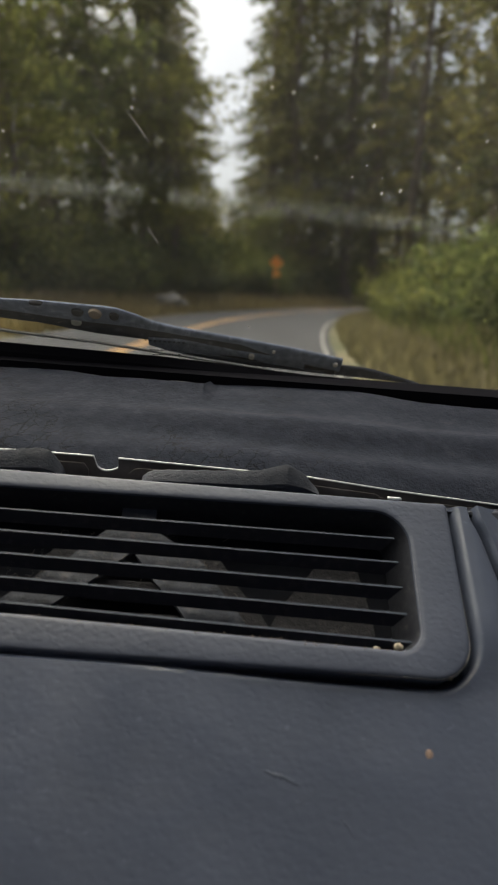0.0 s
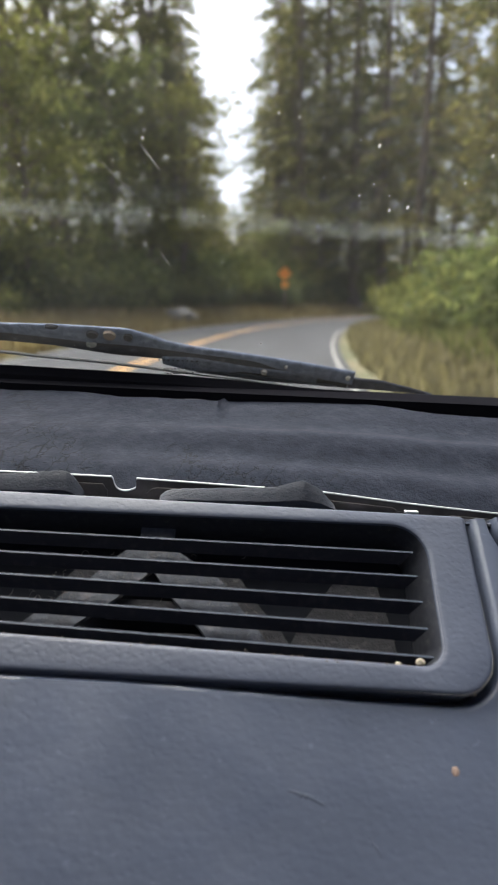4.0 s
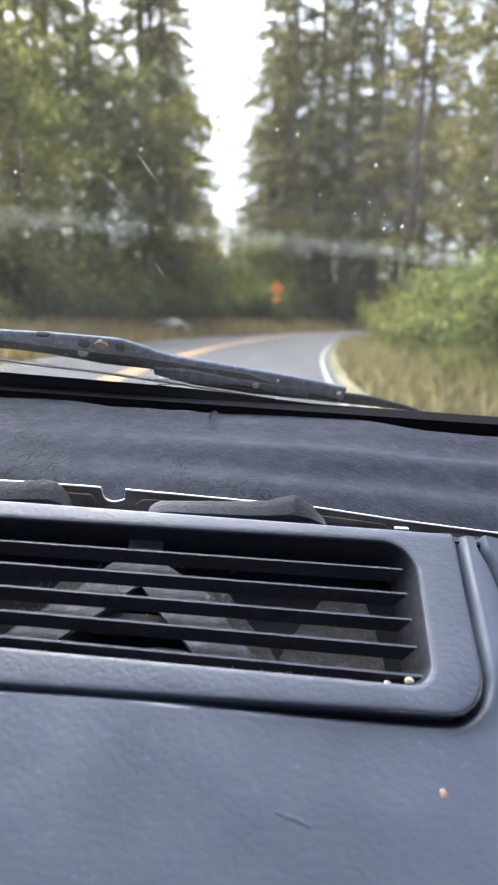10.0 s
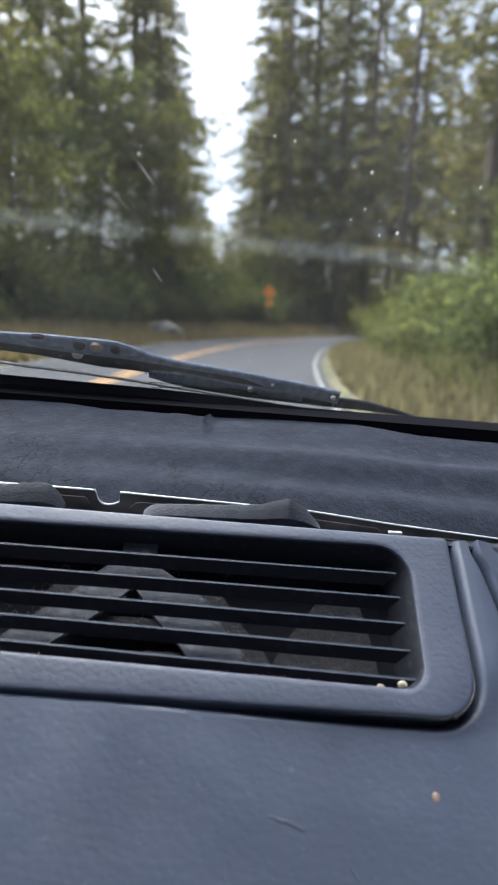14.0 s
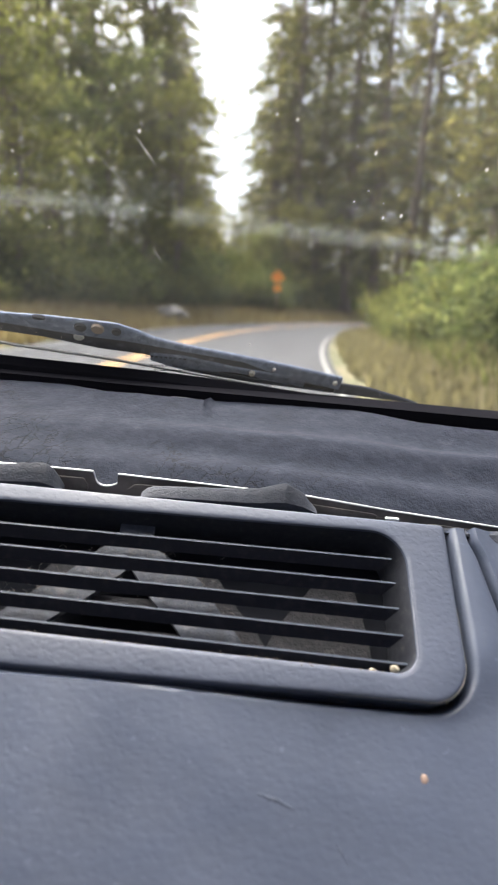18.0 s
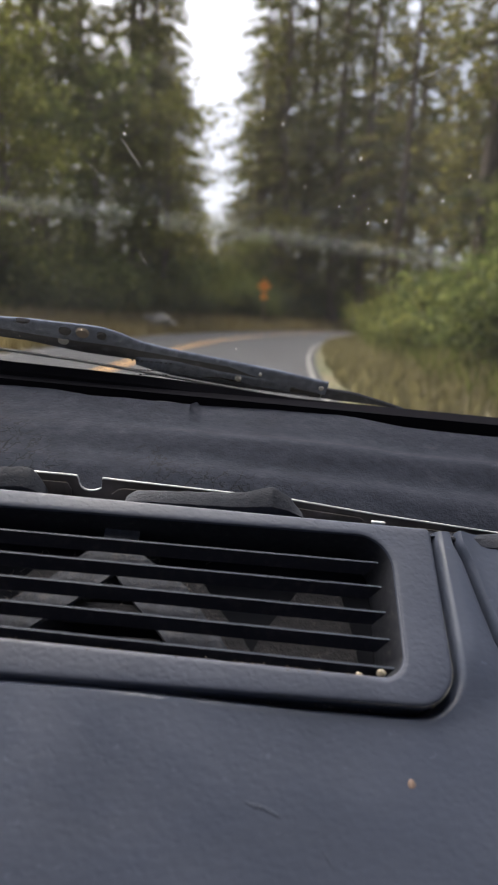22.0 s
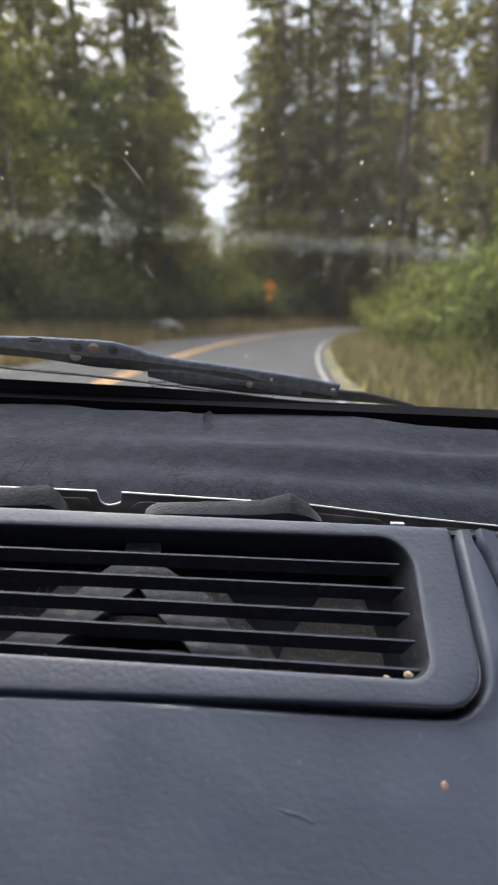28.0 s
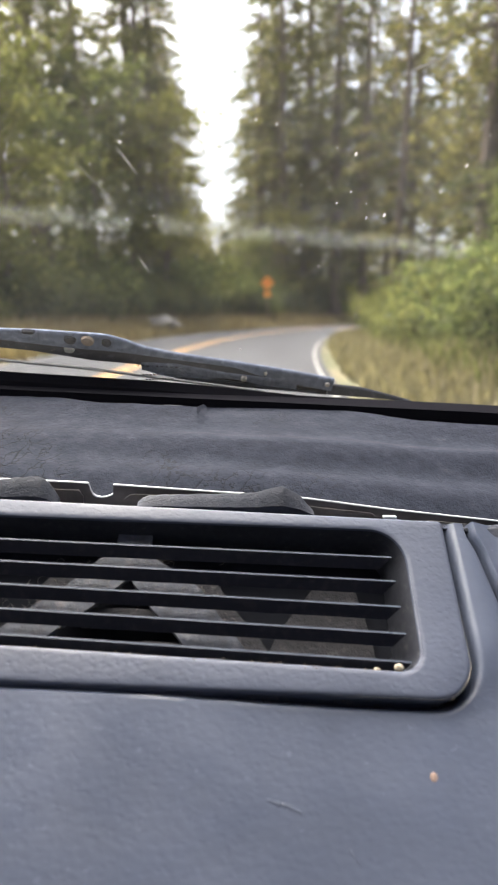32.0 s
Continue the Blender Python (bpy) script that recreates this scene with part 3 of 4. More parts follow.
def plant_copy(kind, m):
    own = kind.matrix_basis.copy()
    kind.matrix_basis = Matrix.Identity(4)
    made = copy_thing(kind, m)
    kind.matrix_basis = own
    return made


def bearing(deg, r):
    """A place by its bearing to the right of the road's first line and its distance."""
    return r * math.sin(radians(deg)), r * math.cos(radians(deg))


def beyond(deg, side):
    """Distance along a bearing at which the outer side of the bend is reached."""
    r = 8.0
    while r < 90 and side_of(*bearing(deg, r)) > side:
        r += 1.0
    return r


def in_gap(deg):
    return -5.4 < deg < 3.2


# outer side of the bend: shrubs, leafy trees, then a wall of conifers, open where the road's line runs on
_deg = -27.0
while _deg < 15.5:
    r = beyond(_deg, -10.9)
    put_at(_rng.choice(SHRUBS), *bearing(_deg, r + _rng.uniform(0, 1.5)), _rng.uniform(0.9, 1.35))
    put_at(_rng.choice(SHRUBS[:2]), *bearing(_deg + 0.7, r + _rng.uniform(2.5, 5)), _rng.uniform(1.2, 1.7))
    put_at(_rng.choice(SHRUBS[:2]), *bearing(_deg - 0.5, r + _rng.uniform(6, 12)), _rng.uniform(1.5, 2.2))
    _deg += 52.0 / r
_deg = -26.0
while _deg < 15.5:
    r = beyond(_deg, -11.5)
    if in_gap(_deg):
        put_at(LEAFY[1], *bearing(_deg, r + _rng.uniform(2, 12)), _rng.uniform(0.6, 0.8))
    else:
        put_at(_rng.choice(LEAFY if _deg < -5 else LEAFY[:2]), *bearing(_deg, r + _rng.uniform(0, 5)), _rng.uniform(0.85, 1.15))
    _deg += 112.0 / r if _deg < -5 else 230.0 / r
for _back, _kinds, _step in ((8, CONIFERS[1:3] + PINES * 3, 158.0), (18, CONIFERS[:3] + PINES * 2, 170.0), (32, CONIFERS[:3] + PINES, 215.0)):
    _deg = -27.0 + _back * 0.11
    while _deg < 24.0:
        r = beyond(_deg, -11.5) + _back + _rng.uniform(-2.5, 2.5)
        if not in_gap(_deg):
            put_at(_rng.choice(_kinds), *bearing(_deg, r), _rng.uniform(0.95, 1.2), 1.0 + 0.006 * max(0, r - 30))
        _deg += _step / r * _rng.uniform(0.8, 1.2)
# firs that stand on either hand of the break in the canopy
for _d, _r, _k, _z in ((-6.0, 44.0, 2, 1.0), (-5.0, 62.0, 0, 1.25), (-7.8, 40.0, 1, 1.15), (-4.2, 74.0, 0, 1.1), (2.7, 80.0, 0, 1.05), (3.6, 58.0, 2, 1.15), (11.5, 52.0, 0, 1.3), (14.5, 50.0, 2, 1.15), (17.5, 46.0, 0, 1.2), (4.0, 68.0, 0, 1.5), (6.4, 54.0, 0, 1.35), (8.6, 57.0, 2, 1.25)):
    put_at(CONIFERS[_k], *bearing(_d, _r), _z)
# far firs whose tips close the foot of the break
for _d, _r, _z in ((-4.6, 70.0, 0.95), (-3.0, 92.0, 1.0), (-1.9, 78.0, 0.72), (-0.4, 96.0, 0.86), (0.7, 84.0, 0.8), (1.6, 74.0, 0.85), (2.6, 80.0, 1.1), (-2.4, 64.0, 0.55), (0.2, 66.0, 0.5)):
    put_at(CONIFERS[3], *bearing(_d, _r), _z)
# inner side: shrubs rising from the verge, then dark firs
for _k in range(15):
    put_plant(_rng.choice(SHRUBS), 10.5 + _k * 1.6 + _rng.uniform(-0.6, 0.6), _rng.uniform(3.9, 5.2), _rng.uniform(0.6, 0.95))
for _k in range(16):
    put_plant(_rng.choice(SHRUBS[:2]), 10.0 + _k * 2.2 + _rng.uniform(-0.8, 0.8), _rng.uniform(5.6, 7.6), _rng.uniform(0.95, 1.3))
for _s in (14, 22, 31):
    put_plant(LEAFY[1], _s + _rng.uniform(-1.5, 1.5), _rng.uniform(8.2, 9.5), _rng.uniform(0.6, 0.75))
for _s in range(12, 62, 5):
    put_plant(_rng.choice(CONIFERS[:3] + PINES[:1]), _s + _rng.uniform(-1.2, 1.2), _rng.uniform(8.0, 10.0), _rng.uniform(0.9, 1.1))
for _s in (27, 32, 36, 41, 46):
    put_plant(_rng.choice(CONIFERS[1:3] + PINES), _s + _rng.uniform(-1, 1), _rng.uniform(6.8, 8.4), _rng.uniform(0.9, 1.05))
for _s in range(14, 66, 6):
    put_plant(_rng.choice(CONIFERS[:3]), _s + _rng.uniform(-2, 2), _rng.uniform(12, 20), _rng.uniform(0.95, 1.2))
# the woods beside and behind the car
for _s in (2, -8, -20, -34):
    put_plant(_rng.choice(CONIFERS), _s, -_rng.uniform(13, 17), 1.0)
    put_plant(_rng.choice(CONIFERS), _s - 2, _rng.uniform(9, 13), 1.0)
# one more of each kind that found no place yet, deep in the woods behind
for _i, _kind in enumerate(k for k in CONIFERS + PINES + LEAFY + SHRUBS if k.name not in _used):
    put_plant(_kind, -24 - 5 * _i, -22)


def grass(name, label, strips, mat, seed):
    rng = np.random.default_rng(seed)
    vs, fs = [], []
    for s0, s1, a, b, count, tall in strips:
        for _ in range(count):
            x, y = road_point(rng.uniform(s0, s1), rng.uniform(a, b))
            z = ground_height(x, y) - 0.03
            ang, h, w = rng.random() * 6.28, tall * rng.uniform(0.5, 1.25), 0.02 + 0.02 * rng.random()
            lx, ly = rng.normal(0, 0.22 * h, 2)
            dx, dy = w * math.cos(ang), w * math.sin(ang)
            k = len(vs)
            vs += [(x - dx, y - dy, z), (x + dx, y + dy, z), (x + lx * 0.4 + dx * 0.7, y + ly * 0.4 + dy * 0.7, z + h * 0.6), (x + lx, y + ly, z + h)]
            fs += [(k, k + 1, k + 2), (k, k + 2, k + 3)]
    return tagged(raw_part(name, vs, fs, mat), label, "grass", kind="stuff")


grass("dry_grass", "dry brownish grass along the inner edge of the road", ((4, 40, 1.8, 4.8, 17000, 0.36), (40, 62, 1.8, 4.0, 3000, 0.4)), MAT_DRY, 3)
grass("tan_grass", "dry tan grass along the outer edge of the road", ((10, 80, -10.6, -6.4, 19000, 0.5), ), MAT_TAN, 9)
grass("green_grass", "long green grass on the wooded verge", ((4, 35, 3.2, 8.0, 9000, 0.5), (35, 62, 2.8, 7.0, 4000, 0.6), (8, 80, -13.5, -10.0, 8000, 0.6)), MAT_GREEN, 4)

# weathered boulder on the outer verge
MAT_STONE = material("weathered pale stone", (0.3, 0.29, 0.27), 0.85)
_v = coords(MAT_STONE)
link(MAT_STONE, ramp(MAT_STONE, noise_tex(MAT_STONE, _v, 6, 7, 0.65), [(0.3, (0.08, 0.077, 0.07)), (0.7, (0.19, 0.183, 0.172))]), bsdf(MAT_STONE).inputs["Base Color"])
link(MAT_STONE, bump(MAT_STONE, noise_tex(MAT_STONE, _v, 12, 6), 0.6, 0.05), bsdf(MAT_STONE).inputs["Normal"])
_sx, _sy = bearing(-6.2, beyond(-6.2, -7.8))
bm = bmesh.new()
blob(bm, (0, 0, 0.25), (0.85, 0.6, 0.5), 3.3, 0.45, 4)
boulder = part("boulder", bm, MAT_STONE, None, smooth=True)
boulder.matrix_basis = Matrix.Translation((_sx, _sy, ground_height(_sx, _sy)))
tagged(boulder, "pale weathered boulder in dry grass beside the road", "boulder")

# orange warning sign on the verge beyond the bend
_sx, _sy = bearing(4.6, beyond(4.6, -7.9))
sign = thing("road_sign", "orange diamond warning sign on a wooden post", "road sign", m=Matrix.Translation((_sx, _sy, ground_height(_sx, _sy))))
bm = bmesh.new()
box(bm, (0, 0.05, 1.55), (0.1, 0.08, 3.3), 0.006)
part("post", bm, MAT_POST, sign)
bm = bmesh.new()
box(bm, (0, 0, 2.95), (0.76, 0.012, 0.76), 0.004, Matrix.Rotation(radians(45), 4, "Y"))
part("panel", bm, MAT_SIGN, sign)
bm = bmesh.new()
box(bm, (0, 0, 2.15), (0.5, 0.012, 0.4), 0.004)
part("plate", bm, MAT_SIGN, sign)


# ---- the car: shell ----
shell = thing("car_cabin", "plain dark car cabin shell round the windscreen", "car body", m=CAR)
bm = bmesh.new()
box(bm, (-0.05, -0.85, 1.575), (1.4, 2.06, 0.05), 0.015)
part("headliner", bm, MAT_HEADLINER, shell)
bm = bmesh.new()
box(bm, (-0.05, -0.86, 1.618), (1.46, 2.12, 0.03), 0.012)
part("roof", bm, MAT_PAINT, shell)
for _sx in (-1, 1):
    bm = bmesh.new()
    box(bm, (-0.05 + _sx * 0.72, -0.75, 0.72), (0.06, 2.6, 0.80), 0.01)
    part("door_panel", bm, MAT_PAINT, shell)
    bm = bmesh.new()
    loft(bm, [[(-0.05 + _sx * 0.69 + dx, 0.56 + dy, 1.1) for dx, dy in ((-0.03, -0.03), (0.03, -0.03), (0.03, 0.03), (-0.03, 0.03))],
              [(-0.05 + _sx * 0.66 + dx, 0.17 + dy, 1.56) for dx, dy in ((-0.03, -0.03), (0.03, -0.03), (0.03, 0.03), (-0.03, 0.03))]], cap_start=True, cap_end=True)
    part("pillar", bm, MAT_HEADLINER, shell)
    bm = bmesh.new()
    box(bm, (-0.05 + _sx * 0.7, -0.75, 1.34), (0.05, 0.1, 0.44), 0.01)
    part("pillar", bm, MAT_HEADLINER, shell)
bm = bmesh.new()
box(bm, (-0.05, -1.88, 0.85), (1.4, 0.06, 1.1), 0.01)
part("rear_wall", bm, MAT_HEADLINER, shell)
bm = bmesh.new()
box(bm, (-0.05, -0.7, 0.3), (1.4, 2.4, 0.06), 0.01)
part("floor_pan", bm, MAT_BLACK, shell)
bm = bmesh.new()
box(bm, (-0.05, 0.66, 0.62), (1.5, 0.1, 0.8), 0.02)
part("bulkhead", bm, MAT_BLACK, shell)
bm = bmesh.new()
box(bm, (-0.05, 1.15, 0.93), (1.46, 0.95, 0.1), 0.03)
part("bonnet", bm, MAT_PAINT, shell)
for _sx in (-1, 1):
    for _wy in (1.0, -1.4):
        bm = bmesh.new()
        bmesh.ops.create_cone(bm, cap_ends=True, segments=32, radius1=0.31, radius2=0.31, depth=0.2,
                              matrix=Matrix.Translation((-0.05 + _sx * 0.62, _wy, 0.33)) @ Matrix.Rotation(radians(90), 4, "Y"))
        bmesh.ops.bevel(bm, geom=bm.edges[:], offset=0.02, segments=2, affect="EDGES")
        part("wheel", bm, MAT_BLACK, shell)

# ---- windscreen ----
screen = thing("window_1", "raked car windscreen with dust specks on the glass", "windscreen", m=CAR, kind="structure")
bm = bmesh.new()
_nx, _nv = 25, 13
for _w in (0.0, 0.005):
    rows = []
    for j in range(_nv):
        v = -0.03 + 0.54 * j / (_nv - 1)
        rows.append([bm.verts.new(on_glass(-0.05 - 0.7 + 1.4 * i / (_nx - 1), v, _w)) for i in range(_nx)])
    for a, b in zip(rows, rows[1:]):
        for i in range(_nx - 1):
            f = (a[i], a[i + 1], b[i + 1], b[i])
            bm.faces.new(f if _w else f[::-1])
pane = part("pane", bm, MAT_GLASS, screen, smooth=True)
bm = bmesh.new()
_prof = ((-0.045, -0.022), (-0.012, -0.022), (-0.003, -0.010), (-0.001, -0.001), (-0.03, -0.0006), (-0.045, -0.0006))
_seal = []
for i in range(31):
    x = -0.75 + 1.4 * i / 30
    drop = float(np.interp(x, (-0.2, -0.03, 0.0856, 0.203, 0.282), (0.002, -0.0013, -0.0116, -0.0163, -0.0213)))
    _seal.append([on_glass(x, v + drop, w) for v, w in _prof])
loft(bm, _seal, cap_start=True, cap_end=True)
part("rubber_seal", bm, MAT_SEAL, screen)
# black box fills the gap behind the pad, its deep shadow given by colour
bm = bmesh.new()
box(bm, (-0.05, 0.50, 1.145), (1.4, 0.045, 0.06))
part("cowl_gap_shade", bm, MAT_SEAL, screen)
bm = bmesh.new()
_tr = []
for i in range(25):
    x = -0.42 + 0.48 * i / 24
    v = float(np.interp(x, (-0.3, -0.1995, -0.1915, -0.11, -0.04, 0.0281, 0.06), (0.0125, 0.0084, 0.0064, 0.0005, -0.0081, -0.0167, -0.021)))
    _tr.append([on_glass(x, v + a, 0.007 + b) for a, b in ((-0.0012, 0), (0.0009, 0), (0.0009, 0.002), (-0.0012, 0.002))])
loft(bm, _tr, cap_start=True, cap_end=True)
part("metal_trim", bm, MAT_TRIM, screen, "thin dull metal trim")

# dust specks on the pane
_r = random.Random(21)
bm = bmesh.new()
for _ in range(170):
    x, v = _r.uniform(-0.28, 0.34), _r.uniform(0.03, 0.42)
    s = _r.choice((0.0003, 0.0004, 0.0005, 0.0008))
    c = Vector(on_glass(x, v, -0.0004))
    g = bmesh.ops.create_circle(bm, cap_ends=True, segments=6, radius=s, matrix=Matrix.Translation(c) @ Matrix.Rotation(radians(132), 4, "X") @ Matrix.Diagonal((1, _r.uniform(0.6, 1.6), 1, 1)))
for x, v, s in ((0.0904, 0.2203, 0.0011), (0.119, 0.1815, 0.0013), (0.1075, 0.1786, 0.0011), (0.1601, 0.2183, 0.0011), (0.1048, 0.1889, 0.0006), (0.0405, 0.2338, 0.0008), (0.0604, 0.1983, 0.0006), (-0.0014, 0.1541, 0.0007), (0.1477, 0.1765, 0.0008), (0.0784, 0.223, 0.0005)):
    bmesh.ops.create_circle(bm, cap_ends=True, segments=7, radius=s, matrix=Matrix.Translation(on_glass(x, v, -0.0004)) @ Matrix.Rotation(radians(132), 4, "X") @ Matrix.Diagonal((0.8, 1.3, 1, 1)))
part("dust_specks", bm, MAT_SPECK, screen)["kind"] = "stuff"

# old scratches and a smear on the pane
for _xa, _va, _xb, _vb, _w in ((-0.0545, 0.2143, -0.0425, 0.1965, 0.0005), (-0.0804, 0.202, -0.0554, 0.1729, 0.0003), (-0.0485, 0.1364, -0.0412, 0.1217, 0.0004), (0.1, 0.2615, 0.13, 0.277, 0.0012)):
    bm = bmesh.new()
    rings = []
    for i in range(9):
        k = i / 8
        t = _w * math.sin(math.pi * (k * 0.9 + 0.05)) * (0.7 + 0.5 * noise.noise(Vector((k * 9, _xa * 50, 0))))
        x, v = _xa + (_xb - _xa) * k, _va + (_vb - _va) * k + 0.0008 * noise.noise(Vector((k * 5, _va * 90, 0)))
        rings.append([on_glass(x - t, v - t, -0.0005), on_glass(x + t, v + t, -0.0005)])
    loft(bm, rings, closed=False)
    part("scratch", bm, MAT_SCRATCH, screen, "pale scratch on the glass")

# rows of tiny printed marks near the foot of the pane
for _row, (_x0, _x1, _va, _vb) in enumerate(((-0.0622, -0.0237, 0.0178, 0.0182), (-0.058, -0.028, 0.0055, 0.0075), (-0.0552, -0.0287, -0.001, 0.0018))):
    for i in range(9):
        x = _x0 + (_x1 - _x0) * (i + 0.5) / 9
        v = _va + (_vb - _va) * i / 9
        bm = bmesh.new()
        w = 0.0011 if (i * 7 + _row) % 3 else 0.0007
        bm.faces.new([bm.verts.new(on_glass(x + dx, v + dv, -0.0006)) for dx, dv in ((-w, -0.0008), (w, -0.0008), (w, 0.0008), (-w, 0.0008))])
        part("printed_mark", bm, MAT_BLACK, screen)

# ---- wiper ----
wiper = thing("windscreen_wiper", "weathered black wiper resting low on the windscreen", "wiper", m=CAR)


def along(x, xs, vs):
    return float(np.interp(x, xs, vs))


def wiper_top(x):
    return along(x, (-0.2, -0.149, -0.1, -0.088, -0.0716, -0.0566, -0.0332, 0.0314, 0.0817, 0.1266), (0.0334, 0.0351, 0.0343, 0.0335, 0.0281, 0.0207, 0.0155, 0.0066, -0.0012, -0.0101))


def plate_low(x):
    return along(x, (-0.3, -0.2, -0.128, -0.0787, -0.0248, 0.0292, 0.0478, 0.0993, 0.1337), (0.026, 0.0227, 0.0154, 0.013, 0.0062, -0.0002, -0.0085, -0.0225, -0.0295))


def web_low(x):
    return along(x, (-0.3, -0.2, -0.163, -0.11, -0.0733, -0.0139, 0.05, 0.1266), (0.0085, 0.0055, 0.003, -0.006, -0.0082, -0.0125, -0.0245, -0.0325))


def strip(name, xs, low, top, near, far, mat, label=""):
    """A pressed strip of the wiper between two lines on the glass."""
    bm = bmesh.new()
    rings = []
    for x in xs:
        l, t = low(x), max(top(x), low(x) + 0.0006)
        e = min(0.0012, (t - l) * 0.3)
        rings.append([on_glass(x, l, near + 0.0006), on_glass(x, l, far), on_glass(x, t, far), on_glass(x, t, near + 0.0012), on_glass(x, t - e, near + 0.0003), on_glass(x, t - 2 * e, near), on_glass(x, l + e * 0.7, near)])
    loft(bm, rings, cap_start=True, cap_end=True)
    return part(name, bm, mat, wiper, label)


_xs = [-0.44 + 0.0055 * i for i in range(104)]
strip("bridge", [x for x in _xs if x < 0.127] + [0.1274], plate_low, wiper_top, 0.0182, 0.0212, MAT_PLATE, "faded blue-grey pressed steel bridge")
strip("web", [x for x in _xs if x < 0.125], web_low, lambda x: plate_low(x) + 0.002, 0.0235, 0.0262, MAT_WIPER, "dark inner web of the bridge")
strip("yoke", [-0.062 + 0.0055 * i for i in range(29)], lambda x: -0.0165 - 0.1 * (x + 0.06) + 0.004 * math.sin(x * 60), lambda x: along(x, (-0.062, -0.03, 0.019, 0.0815, 0.1), (-0.004, -0.0035, -0.0125, -0.0195, -0.028)), 0.0215, 0.0232, MAT_PLATE, "faded blue-grey pressed steel yoke")
strip("lower_claw", [-0.03 + 0.0055 * i for i in range(27)], lambda x: -0.024 - 0.075 * (x + 0.03), lambda x: along(x, (-0.03, 0.02, 0.06, 0.115), (-0.0205, -0.0215, -0.0275, -0.0335)), 0.0195, 0.0213, MAT_CLAW, "dull black claw")
strip("rubber_blade", [0.124 + 0.0045 * i for i in range(21)], lambda x: along(x, (0.124, 0.184, 0.214), (-0.0345, -0.037, -0.0405)), lambda x: along(x, (0.124, 0.1566, 0.19, 0.214), (-0.0192, -0.0222, -0.0318, -0.0396)), 0.0188, 0.0216, MAT_WIPER, "worn rubber blade tip")
strip("rubber_edge", [x for x in _xs if x > 0.005], lambda x: along(x, (0.0, 0.03, 0.13, 0.22), (-0.034, -0.039, -0.0445, -0.05)), lambda x: along(x, (0.0, 0.03, 0.1266, 0.13, 0.22), (-0.0125, -0.018, -0.03, -0.0325, -0.0395)), 0.0268, 0.029, MAT_SEAL, "black rubber edge")


def disc(name, x, v, w, rx, rv, depth, mat, parent, label=""):
    bm = bmesh.new()
    bmesh.ops.create_cone(bm, cap_ends=True, segments=20, radius1=1, radius2=0.85, depth=1,
                          matrix=Matrix.Translation(on_glass(x, v, w)) @ Matrix.Rotation(radians(132), 4, "X") @ Matrix.Diagonal((rx, rv, depth, 1)))
    return part(name, bm, mat, parent, label, smooth=False)


# punched holes are flat dark discs, their inner shade painted
for _x, _v2, _rx, _rv in ((-0.157, 0.0345, 0.0062, 0.002), (-0.122, 0.0272, 0.0058, 0.0046), (-0.0898, 0.0258, 0.0046, 0.0044)):
    disc("hole", _x, _v2, 0.0174, _rx, _rv, 0.003, MAT_DEPTH_SHADE, wiper, "punched hole shown as a dark disc")
disc("rivet", -0.1065, 0.0272, 0.0172, 0.0062, 0.0058, 0.003, MAT_RUST, wiper, "rusty rivet")
# no rivet here: pale disc painted for the brightness seen through a hole
disc("rivet", -0.1275, 0.0085, 0.0226, 0.0052, 0.0038, 0.003, MAT_TRIM, wiper, "pale disc for a see-through hole")
for _x, _v2, _q in ((0.0379, -0.0178, 0.0032), (0.0584, -0.0046, 0.0017), (0.1212, -0.0166, 0.0027)):
    disc("rivet", _x, _v2, 0.0176 if _q != 0.0032 else 0.0204, _q, _q, 0.003, MAT_TRIM, wiper, "dull metal rivet")

# ---- dashboard ----
dash = thing("dashboard", "dark blue-grey grained plastic car dashboard with moulded grooves", "dashboard", m=FASCIA)
OUT = dict(x0=-0.262, x1=0.1645, u0=-0.0525, u1=0.058, r=(0.02, 0.024, 0.004, 0.004))
LIP = dict(x0=-0.238, x1=0.1362, u0=-0.0385, u1=0.0485, r=(0.012, 0.014, 0.022, 0.02))


def round_rect(x0, x1, u0, u1, r, inset=0.0, seg=8):
    """Points round a rectangle, with its own radius at each corner."""
    x0, x1, u0, u1 = x0 + inset, x1 - inset, u0 + inset, u1 - inset
    pts = []
    for (cx, cy, a0), rad in zip(((x0, u0, 180), (x1, u0, 270), (x1, u1, 0), (x0, u1, 90)), r):
        rad = max(0.001, rad - inset)
        mx = cx + rad if cx == x0 else cx - rad
        my = cy + rad if cy == u0 else cy - rad
        for k in range(seg + 1):
            a = radians(a0 + 90 * k / seg)
            pts.append((mx + rad * math.cos(a), my + rad * math.sin(a)))
    return pts


def fan(x, u, k):
    """The lower half of the vent narrows towards its far end."""
    return u * (1 - k * max(0.0, 0.13 - x) / 0.25) if u < 0 else u


def outside_frame(x, u):
    """Distance outside the rounded outline of the vent frame; below 0 inside it."""
    r = 0.024 if u < 0 else 0.004
    u = u / (1 - 0.03 * max(0.0, 0.13 - x) / 0.25) if u < 0 else u
    dx, du = max(OUT["x0"] + r - x, x - OUT["x1"] + r), max(OUT["u0"] + r - u, u - OUT["u1"] + r)
    return math.hypot(max(dx, 0), max(du, 0)) + min(max(dx, du), 0) - r


def panel_edge(u):
    """Where the neighbouring panel's rounded edge runs."""
    return float(np.interp(-u, (-0.058, -0.0483, -0.037, -0.0083, 0.0106, 0.0247, 0.06, 0.12, 0.36), (0.1805, 0.1815, 0.1862, 0.193, 0.1978, 0.2028, 0.219, 0.25, 0.36)))


